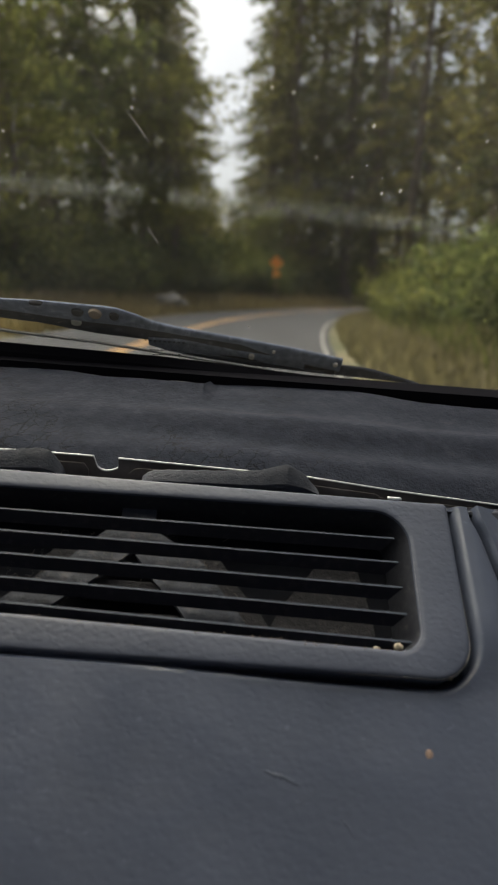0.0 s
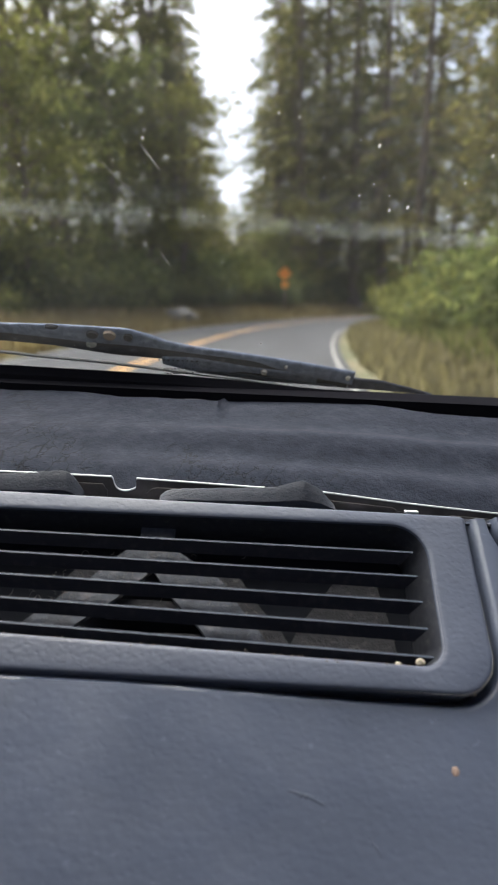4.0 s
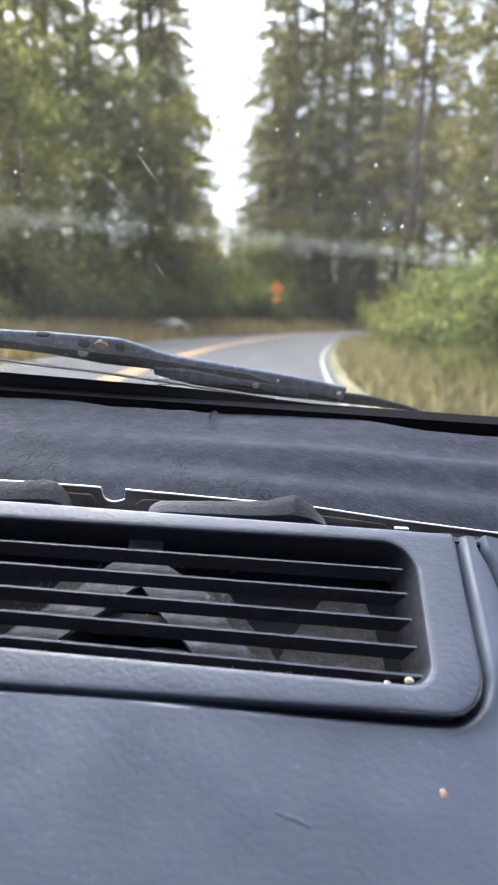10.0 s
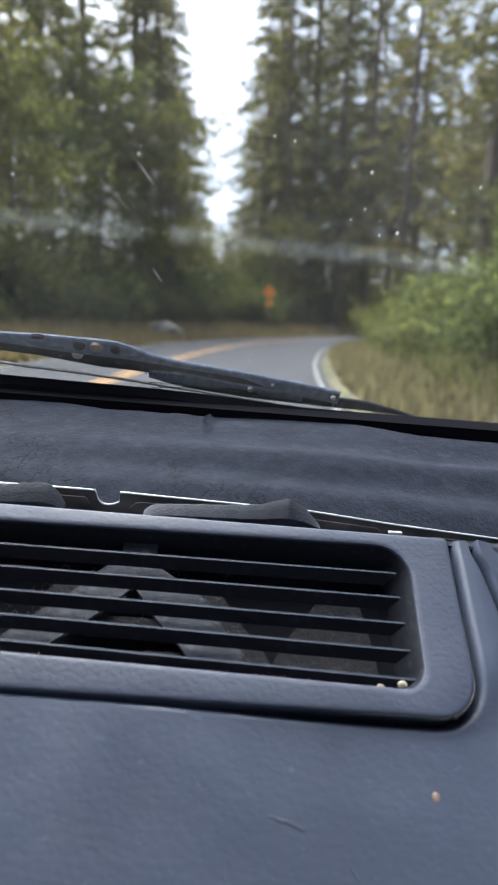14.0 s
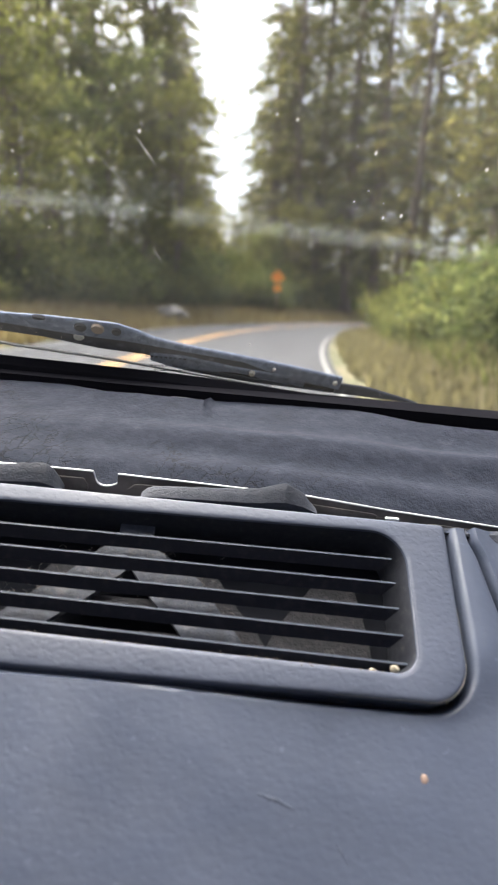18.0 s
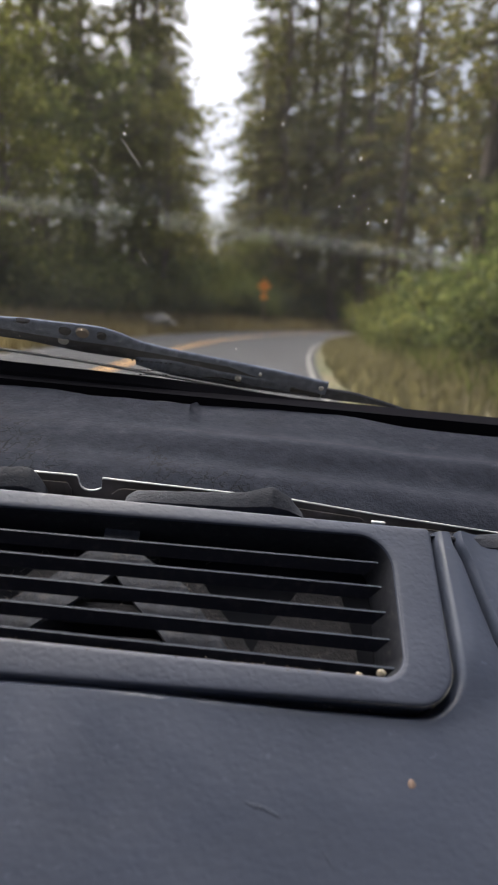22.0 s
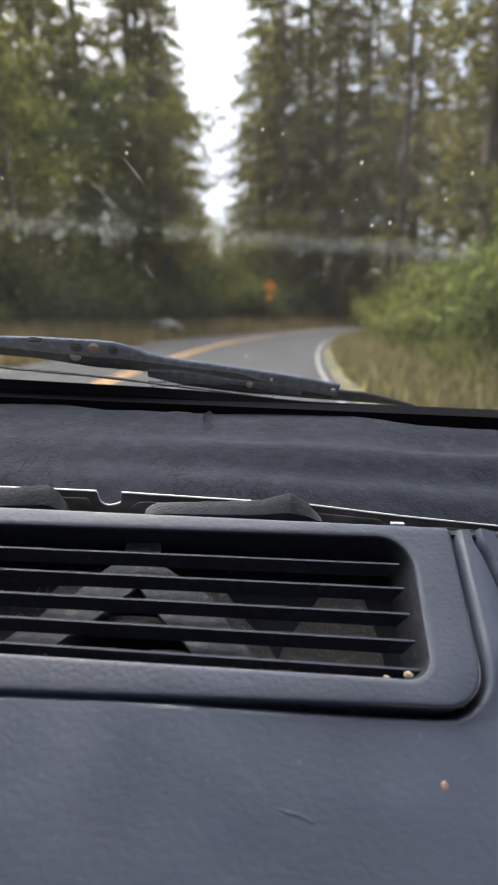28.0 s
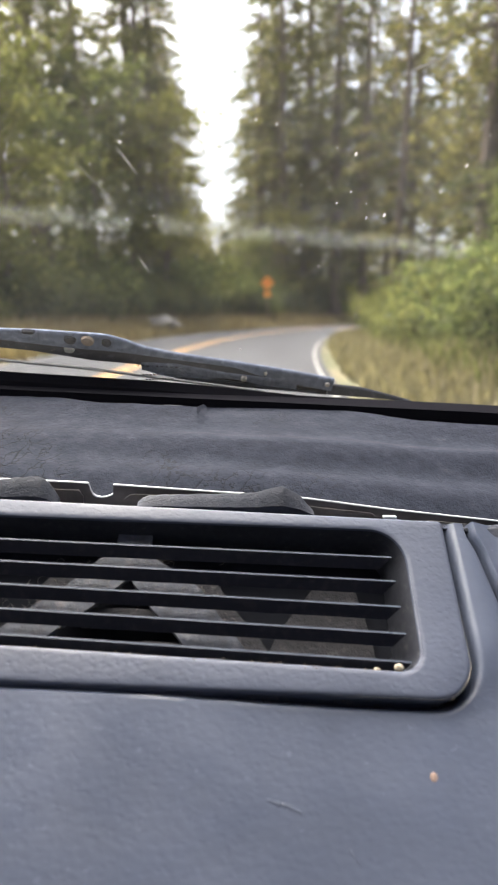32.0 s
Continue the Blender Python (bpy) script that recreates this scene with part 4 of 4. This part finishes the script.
def column(x, u):
    """Columns of the fascia bend to run along that edge."""
    return x + (panel_edge(u) - 0.193) * smooth(0.165, 0.192, x) * (1 - smooth(0.3, 0.74, x))


def fascia_height(x, u):
    d = outside_frame(x, u)
    k = smooth(-0.05, 0.12, x)
    h = -0.0012 - 0.0045 * k
    h -= (0.004 + 0.011 * k) * math.exp(-((d - 0.0006) / (0.0011 + 0.0013 * k)) ** 2)
    if x > 0.1:
        h += 0.0048 * smooth(-0.06, -0.02, u) * smooth(0.0015, 0.0085, d) * (1 - smooth(0.013, 0.036, d))
        edge = panel_edge(u)
        h -= 0.011 * math.exp(-((x - edge) / 0.0013) ** 2)
        h += 0.0042 * smooth(edge, edge + 0.0035, x) - 0.0018 * smooth(edge + 0.004, edge + 0.03, x)
    if u < -0.16:
        h -= 1.6 * (u + 0.16) ** 2
    return h + 0.0006 * noise.noise(Vector((x * 9, u * 9, 1.3)))


_gx = sorted(set([round(-0.76 + 0.03 * i, 4) for i in range(17)] + [round(-0.262 + 0.006 * i, 4) for i in range(68)] + [round(0.146 + 0.0009 * i, 4) for i in range(90)] + [round(0.228 + 0.02 * i, 4) for i in range(24)]))
_gu = sorted(set([round(-0.36 + 0.012 * i, 4) for i in range(19)] + [round(-0.132 + 0.004 * i, 4) for i in range(15)] + [round(-0.0745 + 0.0012 * i, 4) for i in range(32)] + [round(-0.036 + 0.003 * i, 4) for i in range(33)]))
_gu = [u for u in _gu if u <= 0.0581]
bm = bmesh.new()
_rows = [[bm.verts.new((column(x, u), u, fascia_height(column(x, u), u))) for x in _gx] for u in _gu]
for j in range(len(_gu) - 1):
    for i in range(len(_gx) - 1):
        cx, cu = (_gx[i] + _gx[i + 1]) / 2, (_gu[j] + _gu[j + 1]) / 2
        if -0.25 < cx < 0.15 and -0.043 < cu < 0.053:
            continue
        bm.faces.new((_rows[j][i], _rows[j][i + 1], _rows[j + 1][i + 1], _rows[j + 1][i]))
part("fascia", bm, MAT_DASH, dash, smooth=True)
# faint dark scuffs rubbed into the plastic
for _line, _wide in ((((0.0475, -0.0986), (0.0537, -0.1003), (0.0584, -0.1011), (0.0655, -0.1041)), 0.0014), (((0.086, -0.1165), (0.0894, -0.1202), (0.092, -0.1245)), 0.0006)):
    bm = bmesh.new()
    rows = []
    for i in range(25):
        k = i / 24
        x = _line[0][0] + (_line[-1][0] - _line[0][0]) * k
        u = float(np.interp(x, [p[0] for p in _line], [p[1] for p in _line]))
        w = _wide * (math.sin(math.pi * k) ** 0.5) * (0.75 + 0.6 * noise.noise(Vector((x * 700, 3, 0)))) + 0.00005
        rows.append([bm.verts.new((x, u + w * q, fascia_height(x, u) + (0.00025 if abs(q) < 1 else -0.0001))) for q in (-1, -0.6, 0.6, 1)])
    for a, b in zip(rows, rows[1:]):
        for j in range(3):
            bm.faces.new((a[j], b[j], b[j + 1], a[j + 1]))
    bmesh.ops.recalc_face_normals(bm, faces=bm.faces)
    part("scuff", bm, MAT_SCUFF, dash, "faint dark scuff", smooth=True)
bm = bmesh.new()
box(bm, (-0.05, 0.0585, -0.0225), (1.42, 0.022, 0.012), 0.002, Matrix.Rotation(radians(-40), 4, "X"))
part("top_edge", bm, MAT_BLACK, dash)

# ---- air vent ----
vent = thing("air_vent", "dark plastic dashboard air vent with dusty horizontal slats", "air vent", m=FASCIA)
bm = bmesh.new()
_rings = []
for inset, n in ((0.0012, -0.018), (0.0, -0.004), (0.0003, -0.0014), (0.001, -0.0002), (0.0016, 0.0004), (0.0026, 0.0007), (0.0042, 0.0009)):
    _rings.append([(x, fan(x, u, 0.03), n) for x, u in round_rect(**OUT, inset=inset)])
for inset, n in ((-0.0028, 0.0011), (-0.001, 0.001), (0.0, 0.0004), (0.0006, -0.0012), (0.0012, -0.005), (0.005, -0.022), (0.006, -0.036)):
    _rings.append([(x, fan(x, u, 0.18) - (0.0042 * smooth(-0.02, -0.14, x) if u > 0 else 0), n) for x, u in round_rect(**LIP, inset=inset)])
loft(bm, _rings)
frame_part = part("frame", bm, MAT_FRAME, vent, smooth=True)
frame_part.data.materials.append(MAT_INNER_SHADE)
# inner walls below the lip take the colour with painted shade
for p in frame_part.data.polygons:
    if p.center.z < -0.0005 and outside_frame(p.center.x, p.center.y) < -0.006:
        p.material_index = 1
# box behind the slats, coloured near-black for the unlit depth of the duct
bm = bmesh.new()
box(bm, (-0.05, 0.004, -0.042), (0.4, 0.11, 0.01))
part("duct", bm, MAT_DEPTH_SHADE, vent)
def pale_line(name, pts, wide, lift, mat=MAT_WORN):
    """A thin pale line along an edge of the vent."""
    bm = bmesh.new()
    rings = []
    for i, (x, u, n) in enumerate(pts):
        a, b = pts[max(0, i - 1)], pts[min(len(pts) - 1, i + 1)]
        d = Vector((b[0] - a[0], b[1] - a[1], 0)).normalized()
        w = wide * math.sin(math.pi * (i + 0.4) / len(pts)) * (0.75 + 0.6 * noise.noise(Vector((x * 260, u * 260, 0))))
        rings.append([(x - d.y * w, u + d.x * w, n), (x, u, n + lift), (x + d.y * w, u - d.x * w, n)])
    loft(bm, rings, closed=False)
    return part(name, bm, mat, vent, "thin pale edge")


_pts = [(x, fan(x, u, 0.03), -0.0003) for x, u in round_rect(**OUT, inset=0.0008, seg=16)][17:34]
# outer lower corner, worn pale
pale_line("pale_edge", [(x, OUT["u0"] * (1 - 0.03 * max(0, 0.13 - x) / 0.25) + 0.0008, -0.0003) for x in (0.06, 0.075, 0.09, 0.105, 0.12)] + _pts + [(0.1637, u, -0.0003) for u in (-0.02, -0.008, 0.004)], 0.00035, 0.0003)
# inner lip, a little paler than the frame
pale_line("pale_edge", [(LIP["x1"] - 0.0003, 0.026 - 0.004 * i, 0.0009) for i in range(12)] + [(x, u, 0.0009) for x, u in round_rect(**LIP, inset=0.0003)[17:8:-1]][1:8], 0.0004, 0.0002, MAT_PALE_LIP)
# slats fan slightly: level at the top, falling to the right lower down
for k in range(5):
    ur = 0.0312 - 0.0158 * k
    ul = 0.0312 - 0.0140 * k
    bm = bmesh.new()
    rings = []
    for i in range(13):
        x = -0.232 + (0.1270 + 0.0008 * k + 0.232) * i / 12
        u = ul + (ur - ul) * (x + 0.118) / (0.128 + 0.118)
        rings.append([(x - (0.007 if i == 12 and a < -0.004 else 0.0), u + a, n) for a, n in ((0.0005, -0.0026), (0.0002, -0.0040), (-0.0048, -0.0105), (-0.0060, -0.0094), (-0.0007, -0.0022))])
    loft(bm, rings, cap_start=True, cap_end=True)
    slat = part("slat", bm, MAT_SLAT, vent)
    slat.data.materials.append(MAT_EDGE_LIT)
    # faces turned upwards get the painted skylight colour
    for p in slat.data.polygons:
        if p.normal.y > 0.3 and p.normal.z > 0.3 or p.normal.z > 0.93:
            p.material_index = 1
# inverted V of dusty braces under the slats
for pts in (((-0.0478, 0.05), (-0.0255, 0.05), (-0.0265, 0.025), (-0.0421, 0.0092), (-0.0584, -0.0062), (-0.0755, -0.0196), (-0.097, -0.04), (-0.13, -0.04), (-0.1093, -0.0221), (-0.0934, -0.0075), (-0.0751, 0.0066), (-0.0586, 0.0243), (-0.0478, 0.0325)),
            ((-0.036, 0.036), (-0.0258, 0.036), (-0.022, 0.0273), (-0.006, 0.0185), (0.0083, 0.0088), (0.0191, -0.0059), (0.0323, -0.021), (0.046, -0.04), (0.012, -0.04), (-0.0042, -0.0197), (-0.0203, -0.0047), (-0.034, 0.0113), (-0.04, 0.0215))):
    bm = bmesh.new()
    lo = [bm.verts.new((x, u, -0.019)) for x, u in pts]
    hi = [bm.verts.new((x, u, -0.014 + (0.0006 if pts[0][0] > -0.04 else 0))) for x, u in pts]
    bm.faces.new(hi[::-1])
    bm.faces.new(lo)
    for i in range(len(pts)):
        j = (i + 1) % len(pts)
        bm.faces.new((lo[i], hi[i], hi[j], lo[j]))
    bmesh.ops.recalc_face_normals(bm, faces=bm.faces)
    part("brace", bm, MAT_STRUT, vent)
bm = bmesh.new()
box(bm, (-0.038, -0.008, -0.024), (0.05, 0.012, 0.006), 0.001)
part("cross_piece", bm, MAT_DUCT, vent)
def plate(name, pts, n0, n1, mat, label=""):
    """A flat moulded piece inside the duct."""
    bm = bmesh.new()
    lo = [bm.verts.new((x, u, n0)) for x, u in pts]
    hi = [bm.verts.new((x, u, n1)) for x, u in pts]
    bm.faces.new(hi[::-1])
    bm.faces.new(lo)
    for i in range(len(pts)):
        j = (i + 1) % len(pts)
        bm.faces.new((lo[i], hi[i], hi[j], lo[j]))
    bmesh.ops.recalc_face_normals(bm, faces=bm.faces)
    return part(name, bm, mat, vent, label)


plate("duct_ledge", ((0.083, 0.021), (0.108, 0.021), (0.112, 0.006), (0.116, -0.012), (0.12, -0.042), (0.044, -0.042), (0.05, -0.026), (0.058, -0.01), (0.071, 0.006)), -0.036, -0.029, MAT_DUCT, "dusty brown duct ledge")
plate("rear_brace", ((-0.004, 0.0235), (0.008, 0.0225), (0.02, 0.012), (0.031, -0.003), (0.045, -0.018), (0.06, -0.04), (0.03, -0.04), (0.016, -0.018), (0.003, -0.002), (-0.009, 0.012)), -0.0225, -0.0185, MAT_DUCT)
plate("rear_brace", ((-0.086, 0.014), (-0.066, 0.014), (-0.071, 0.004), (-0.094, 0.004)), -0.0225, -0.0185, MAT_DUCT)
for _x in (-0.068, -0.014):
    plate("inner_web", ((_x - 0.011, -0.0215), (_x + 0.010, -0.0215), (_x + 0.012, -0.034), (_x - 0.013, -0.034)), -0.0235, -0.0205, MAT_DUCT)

_r = random.Random(8)
bm = bmesh.new()
for _ in range(150):
    x = _r.uniform(-0.17, 0.125)
    s = _r.choice((0.0003, 0.0004, 0.0006))
    g = bmesh.ops.create_icosphere(bm, subdivisions=1, radius=s)
    at = Vector((x, fan(x, -0.0385, 0.18) + _r.uniform(-0.0012, 0.0008), 0.0006 + _r.uniform(-0.0012, 0.0004)))
    for v in g["verts"]:
        v.co += at
part("lint", bm, MAT_LINT, vent, "brown dust and lint along the lip")["kind"] = "stuff"

# felted hairs and fluff caught on the braces and the top slat
_r = random.Random(17)
for _cx, _cu, _cn, _sx, _su, _cnt in ((-0.082, -0.004, -0.0125, 0.012, 0.006, 70), (-0.055, 0.012, -0.0125, 0.012, 0.007, 50), (-0.03, 0.024, -0.0125, 0.008, 0.004, 40), (-0.008, 0.006, -0.012, 0.012, 0.007, 60), (0.016, -0.012, -0.012, 0.01, 0.006, 30)):
    bm = bmesh.new()
    for _ in range(_cnt):
        p = Vector((_cx + _r.gauss(0, _sx), _cu + _r.gauss(0, _su), _cn))
        ang, turn, step, w = _r.uniform(0, 6.28), _r.uniform(-0.9, 0.9), _r.uniform(0.0006, 0.0016), _r.choice((0.00005, 0.00007, 0.0001))
        rings = []
        for k in range(6):
            side = Vector((-math.sin(ang), math.cos(ang), 0)) * w
            lift = Vector((0, 0, 0.0007 * math.sin(math.pi * k / 5)))
            rings.append([p + lift - side, p + lift + side])
            p = p + Vector((math.cos(ang), math.sin(ang), 0)) * step
            ang += turn
        loft(bm, rings, closed=False)
    part("lint", bm, MAT_HAIR, vent, "grey-brown felted dust hairs")["kind"] = "stuff"
bm = bmesh.new()
for _ in range(90):
    g = bmesh.ops.create_icosphere(bm, subdivisions=1, radius=_r.choice((0.0003, 0.0004, 0.0006)))
    x = _r.uniform(-0.15, 0.13)
    at = Vector((x, OUT["u0"] * (1 - 0.03 * max(0.0, 0.13 - x) / 0.25) - 0.0012 + _r.uniform(-0.0015, 0.0008), -0.0068 + _r.uniform(-0.001, 0.001)))
    for v in g["verts"]:
        v.co += at
part("grit", bm, MAT_LINT, vent, "brown grit in the groove below the frame")["kind"] = "stuff"

# ---- crumbs ----
for _x, _u, _n, _q, _mat, _lab in ((0.1225, -0.0352, -0.0035, (0.0028, 0.0027, 0.0026), MAT_CREAM, "small round cream pebble in the vent corner"),
                                   (0.1095, -0.0368, -0.003, (0.0022, 0.0014, 0.0012), MAT_CREAM, "small flat cream crumb on the vent lip"),
                                   (0.1338, -0.0872, -0.0056, (0.0021, 0.0023, 0.0005), MAT_RUSSET, "small russet crumb on the dashboard"),
                                   (0.1495, -0.0508, -0.0012, (0.0005, 0.0009, 0.0004), MAT_CREAM, "tiny pale chip on the vent frame edge"),
                                   (-0.0652, -0.0365, -0.0006, (0.0009, 0.0009, 0.0007), MAT_WHITE, "tiny pale speck on the vent lip"),
                                   (-0.0549, -0.0368, -0.0006, (0.0008, 0.0008, 0.0006), MAT_WHITE, "tiny pale speck on the vent lip")):
    bm = bmesh.new()
    blob(bm, (0, 0, 0), _q, _x * 100)
    c = part("crumb", bm, _mat, None, smooth=True)
    c.matrix_basis = FASCIA @ Matrix.Translation((_x, _u, _n))
    tagged(c, _lab, "crumb", "crumbs on the dashboard")

# ---- metal flange behind the vent ----
flange = thing("metal_flange", "bare bright-edged steel flange in the gap behind the vent", "metal strip", m=CAR)


def flange_top(x):
    return float(np.interp(x, (-0.45, -0.1019, -0.07, 0.0296, 0.0736, 0.1382, 0.2079, 0.3), (1.1375, 1.1365, 1.1362, 1.1328, 1.1314, 1.1252, 1.1201, 1.113)))


NOTCH = ((-0.0716, 1.1361), (-0.0706, 1.1345), (-0.0697, 1.1309), (-0.0684, 1.1284), (-0.0662, 1.1269), (-0.063, 1.1263), (-0.0595, 1.1268), (-0.0565, 1.1279), (-0.0549, 1.129), (-0.0547, 1.1354))
_left = [(-0.42 + 0.00725 * i, flange_top(-0.42 + 0.00725 * i)) for i in range(48)]
_right = [(-0.054 + 0.006 * i, flange_top(-0.054 + 0.006 * i)) for i in range(56)]
_pts = _left + list(NOTCH) + _right
bm = bmesh.new()
loft(bm, [[(x, 0.351, 1.10), (x, 0.351, z - 0.0006), (x, 0.3522, z - 0.0006), (x, 0.3522, 1.10)] for x, z in _pts], cap_start=True, cap_end=True)
part("upright", bm, MAT_BRACKET, flange)
bm = bmesh.new()
loft(bm, [[(x, 0.3508, z - 0.0009), (x, 0.3505, z - 0.0003), (x, 0.3508, z + 0.0002), (x, 0.3514, z + 0.0004), (x, 0.3521, z + 0.0002), (x, 0.3524, z - 0.0004), (x, 0.352, z - 0.001)] for x, z in _pts], cap_start=True, cap_end=True)
part("folded_lip", bm, MAT_STEEL, flange, "bright worn steel lip", smooth=True)
for _run in (_left, _right):
    bm = bmesh.new()
    loft(bm, [[(x, 0.3524, z - 0.0007), (x, 0.3524, z), (x, 0.3535, z - 0.0003), (x, 0.3635, z - 0.0054), (x, 0.3635, z - 0.0065)] for x, z in _run], cap_start=True, cap_end=True)
    part("sloping_ledge", bm, MAT_ZINC, flange, "dull zinc-coated ledge")
# stamped recesses below the lip, each with a soft raised rim
for _a, _b, _low, _high in ((-0.1005, -0.0745, 1.1215, 1.1312), (-0.0475, 0.045, 1.1215, 1.13), (0.07, 0.1315, 1.1195, 1.1262), (0.16, 0.25, 1.112, 1.1185)):
    bm = bmesh.new()
    rings = []
    for i in range(25):
        k = i / 24
        x = _a + (_b - _a) * k
        top = _high + (flange_top(x) - flange_top(_a)) * 0.8 - 0.0045 * smooth(0.88, 1.0, k) - 0.0045 * smooth(0.06, 0.0, k)
        rings.append([(x, 0.3506, _low), (x, 0.3498, _low), (x, 0.3496, top - 0.0009), (x, 0.3497, top - 0.0003), (x, 0.3501, top), (x, 0.3506, top)])
    loft(bm, rings, cap_start=True, cap_end=True)
    part("stamped_panel", bm, MAT_BRACKET, flange, smooth=True)
bm = bmesh.new()
box(bm, (0.1318, 0.3335, 1.1262), (0.0092, 0.003, 0.0016), 0.0005)
part("clip", bm, MAT_STEEL, flange)

# ---- torn flaps of leatherette on the vent's rear edge ----
FLAP_R = ((-0.0371, -0.0335, -0.0298, 0.0, 0.029, 0.041, 0.05, 0.0593, 0.0655, 0.0714, 0.0775, 0.0819), (0.003, 0.0065, 0.0085, 0.0105, 0.0122, 0.0136, 0.0165, 0.0196, 0.0166, 0.0128, 0.006, 0.001))
FLAP_L = ((-0.3, -0.133, -0.1024, -0.0985, -0.0934, -0.0905, -0.0885), (0.013, 0.0154, 0.0196, 0.018, 0.0122, 0.007, 0.003))
for _lab, (_fx, _fh) in (("torn flap of black leatherette behind the vent", FLAP_R), ("torn flap of black leatherette on the flange", FLAP_L)):
    bm = bmesh.new()
    rings = []
    for i in range(121):
        x = _fx[0] + (_fx[-1] - _fx[0]) * i / 120
        h = 0.93 * float(np.interp(x, _fx, _fh))
        h *= 1 + 0.06 * noise.noise(Vector((x * 160, 0, 0))) + 0.03 * noise.noise(Vector((x * 600, 0, 2)))
        base = 1.1236
        y0 = 0.336 + 0.001 * noise.noise(Vector((x * 90, 3, 0)))
        rings.append([(x, y0 + 0.0035, base - 0.002), (x, y0 + 0.0018, base + h * 0.2), (x, y0 + 0.001, base + h * 0.36), (x, y0 + 0.0036, base + h * 0.68), (x, y0 + 0.0068, base + h * 0.96), (x, y0 + 0.0078, base + h), (x, y0 + 0.0088, base + h * 0.97), (x, y0 + 0.0088, base + h * 0.7), (x, y0 + 0.0095, base - 0.002)])
    loft(bm, rings, cap_start=True, cap_end=True)
    f = part("leatherette_flap", bm, MAT_FLAP, None, smooth=True)
    f.matrix_basis = CAR
    tagged(f, _lab, "trim flap", "torn trim flaps")

# ---- cracked pad between flange and glass ----
pad = thing("dash_pad", "cracked grey vinyl pad torn along the windscreen", "dashboard pad", m=CAR)


def pad_point(x, k):
    """k runs from the flange (0) to the torn edge (1)."""
    torn = float(np.interp(x, (-0.19, -0.16, -0.12, -0.0875, -0.059, -0.034, -0.0045, 0.0045, 0.082, 0.143, 0.187, 0.254), (0.0046, 0.0014, -0.0015, -0.0136, -0.0102, -0.0141, -0.014, 0.0107, 0.004, -0.0015, -0.0128, -0.015)))
    torn += 0.0012 * noise.noise(Vector((x * 45, 0.5, 0))) + 0.0014 * noise.noise(Vector((x * 110, 2.5, 0))) + 0.0008 * noise.noise(Vector((x * 260, 4.5, 0)))
    y = 0.361 + 0.116 * k + torn * k ** 4
    z = 1.1185 + 0.0515 * (0.42 * smooth(0, 0.22, k) * 0.4 + 0.83 * k) + 0.0012 * math.sin(k * 9.5 - 1.2) * smooth(-0.1, 0.15, x) * smooth(0, 0.2, k)
    z += 0.006 * math.exp(-((k - 0.52 - 0.1 * x) / 0.1) ** 2) * smooth(-0.3, 0.08, x) - 0.0034 * math.exp(-((k - 0.33 - 0.1 * x) / 0.08) ** 2) * smooth(-0.2, 0.1, x)
    z += 0.0012 * noise.noise(Vector((x * 14, k * 3, 4))) - (1 - k) ** 2 * max(0.0, 1.1345 - flange_top(x)) - 0.004 * k * smooth(0.12, 0.2, x)
    return x, y, z


bm = bmesh.new()
_nx, _nk = 300, 26
_rows = [[bm.verts.new(pad_point(-0.45 + 0.9 * i / (_nx - 1), k / (_nk - 1))) for i in range(_nx)] for k in range(_nk)]
_edge = [bm.verts.new((v.co.x, v.co.y - 0.0015, v.co.z - 0.006)) for v in _rows[-1]]
for a, b in zip(_rows + [], _rows[1:] + [_edge]):
    for i in range(_nx - 1):
        bm.faces.new((a[i], a[i + 1], b[i + 1], b[i]))
part("cover", bm, MAT_PAD, pad, smooth=True)
bm = bmesh.new()
rings = []
for i in range(15):
    x = -0.034 + 0.034 * i / 14
    t = 0.0022 * math.sin(math.pi * (i + 0.5) / 15) * (1 + 0.5 * noise.noise(Vector((x * 300, 0, 0))))
    z = 1.1685 - 0.003 * i / 14
    rings.append([(x, 0.470, z - t), (x, 0.470, z + t * 0.6), (x, 0.474, z + t * 0.7), (x, 0.474, z - t)])
loft(bm, rings, cap_start=True, cap_end=True)
part("frayed_edge", bm, MAT_BLACK, pad, "frayed dark padding")

# ---- loose strip of trim along the fascia's top, beside the vent ----
bm = bmesh.new()
rings = []
for i in range(41):
    k = i / 40
    x = 0.1655 + 0.3 * k
    w = 0.0005 + 0.0118 * smooth(0, 0.16, k)
    top = 0.0548 + 0.008 * smooth(0, 0.25, k)
    t = 0.0004 + 0.0032 * smooth(0, 0.1, k)
    rings.append([(x, top - w, -0.0068), (x, top - w * 0.9, -0.0052 + t * 0.7), (x, top - w * 0.4, -0.005 + t), (x, top, -0.0055 + t * 0.6), (x, top + 0.002, -0.012)])
loft(bm, rings, cap_start=True, cap_end=True)
strip = part("trim_strip", bm, MAT_FLAP, None, smooth=True)
strip.matrix_basis = FASCIA
tagged(strip, "loose black leatherette strip along the dashboard's top", "trim strip", "torn trim flaps")
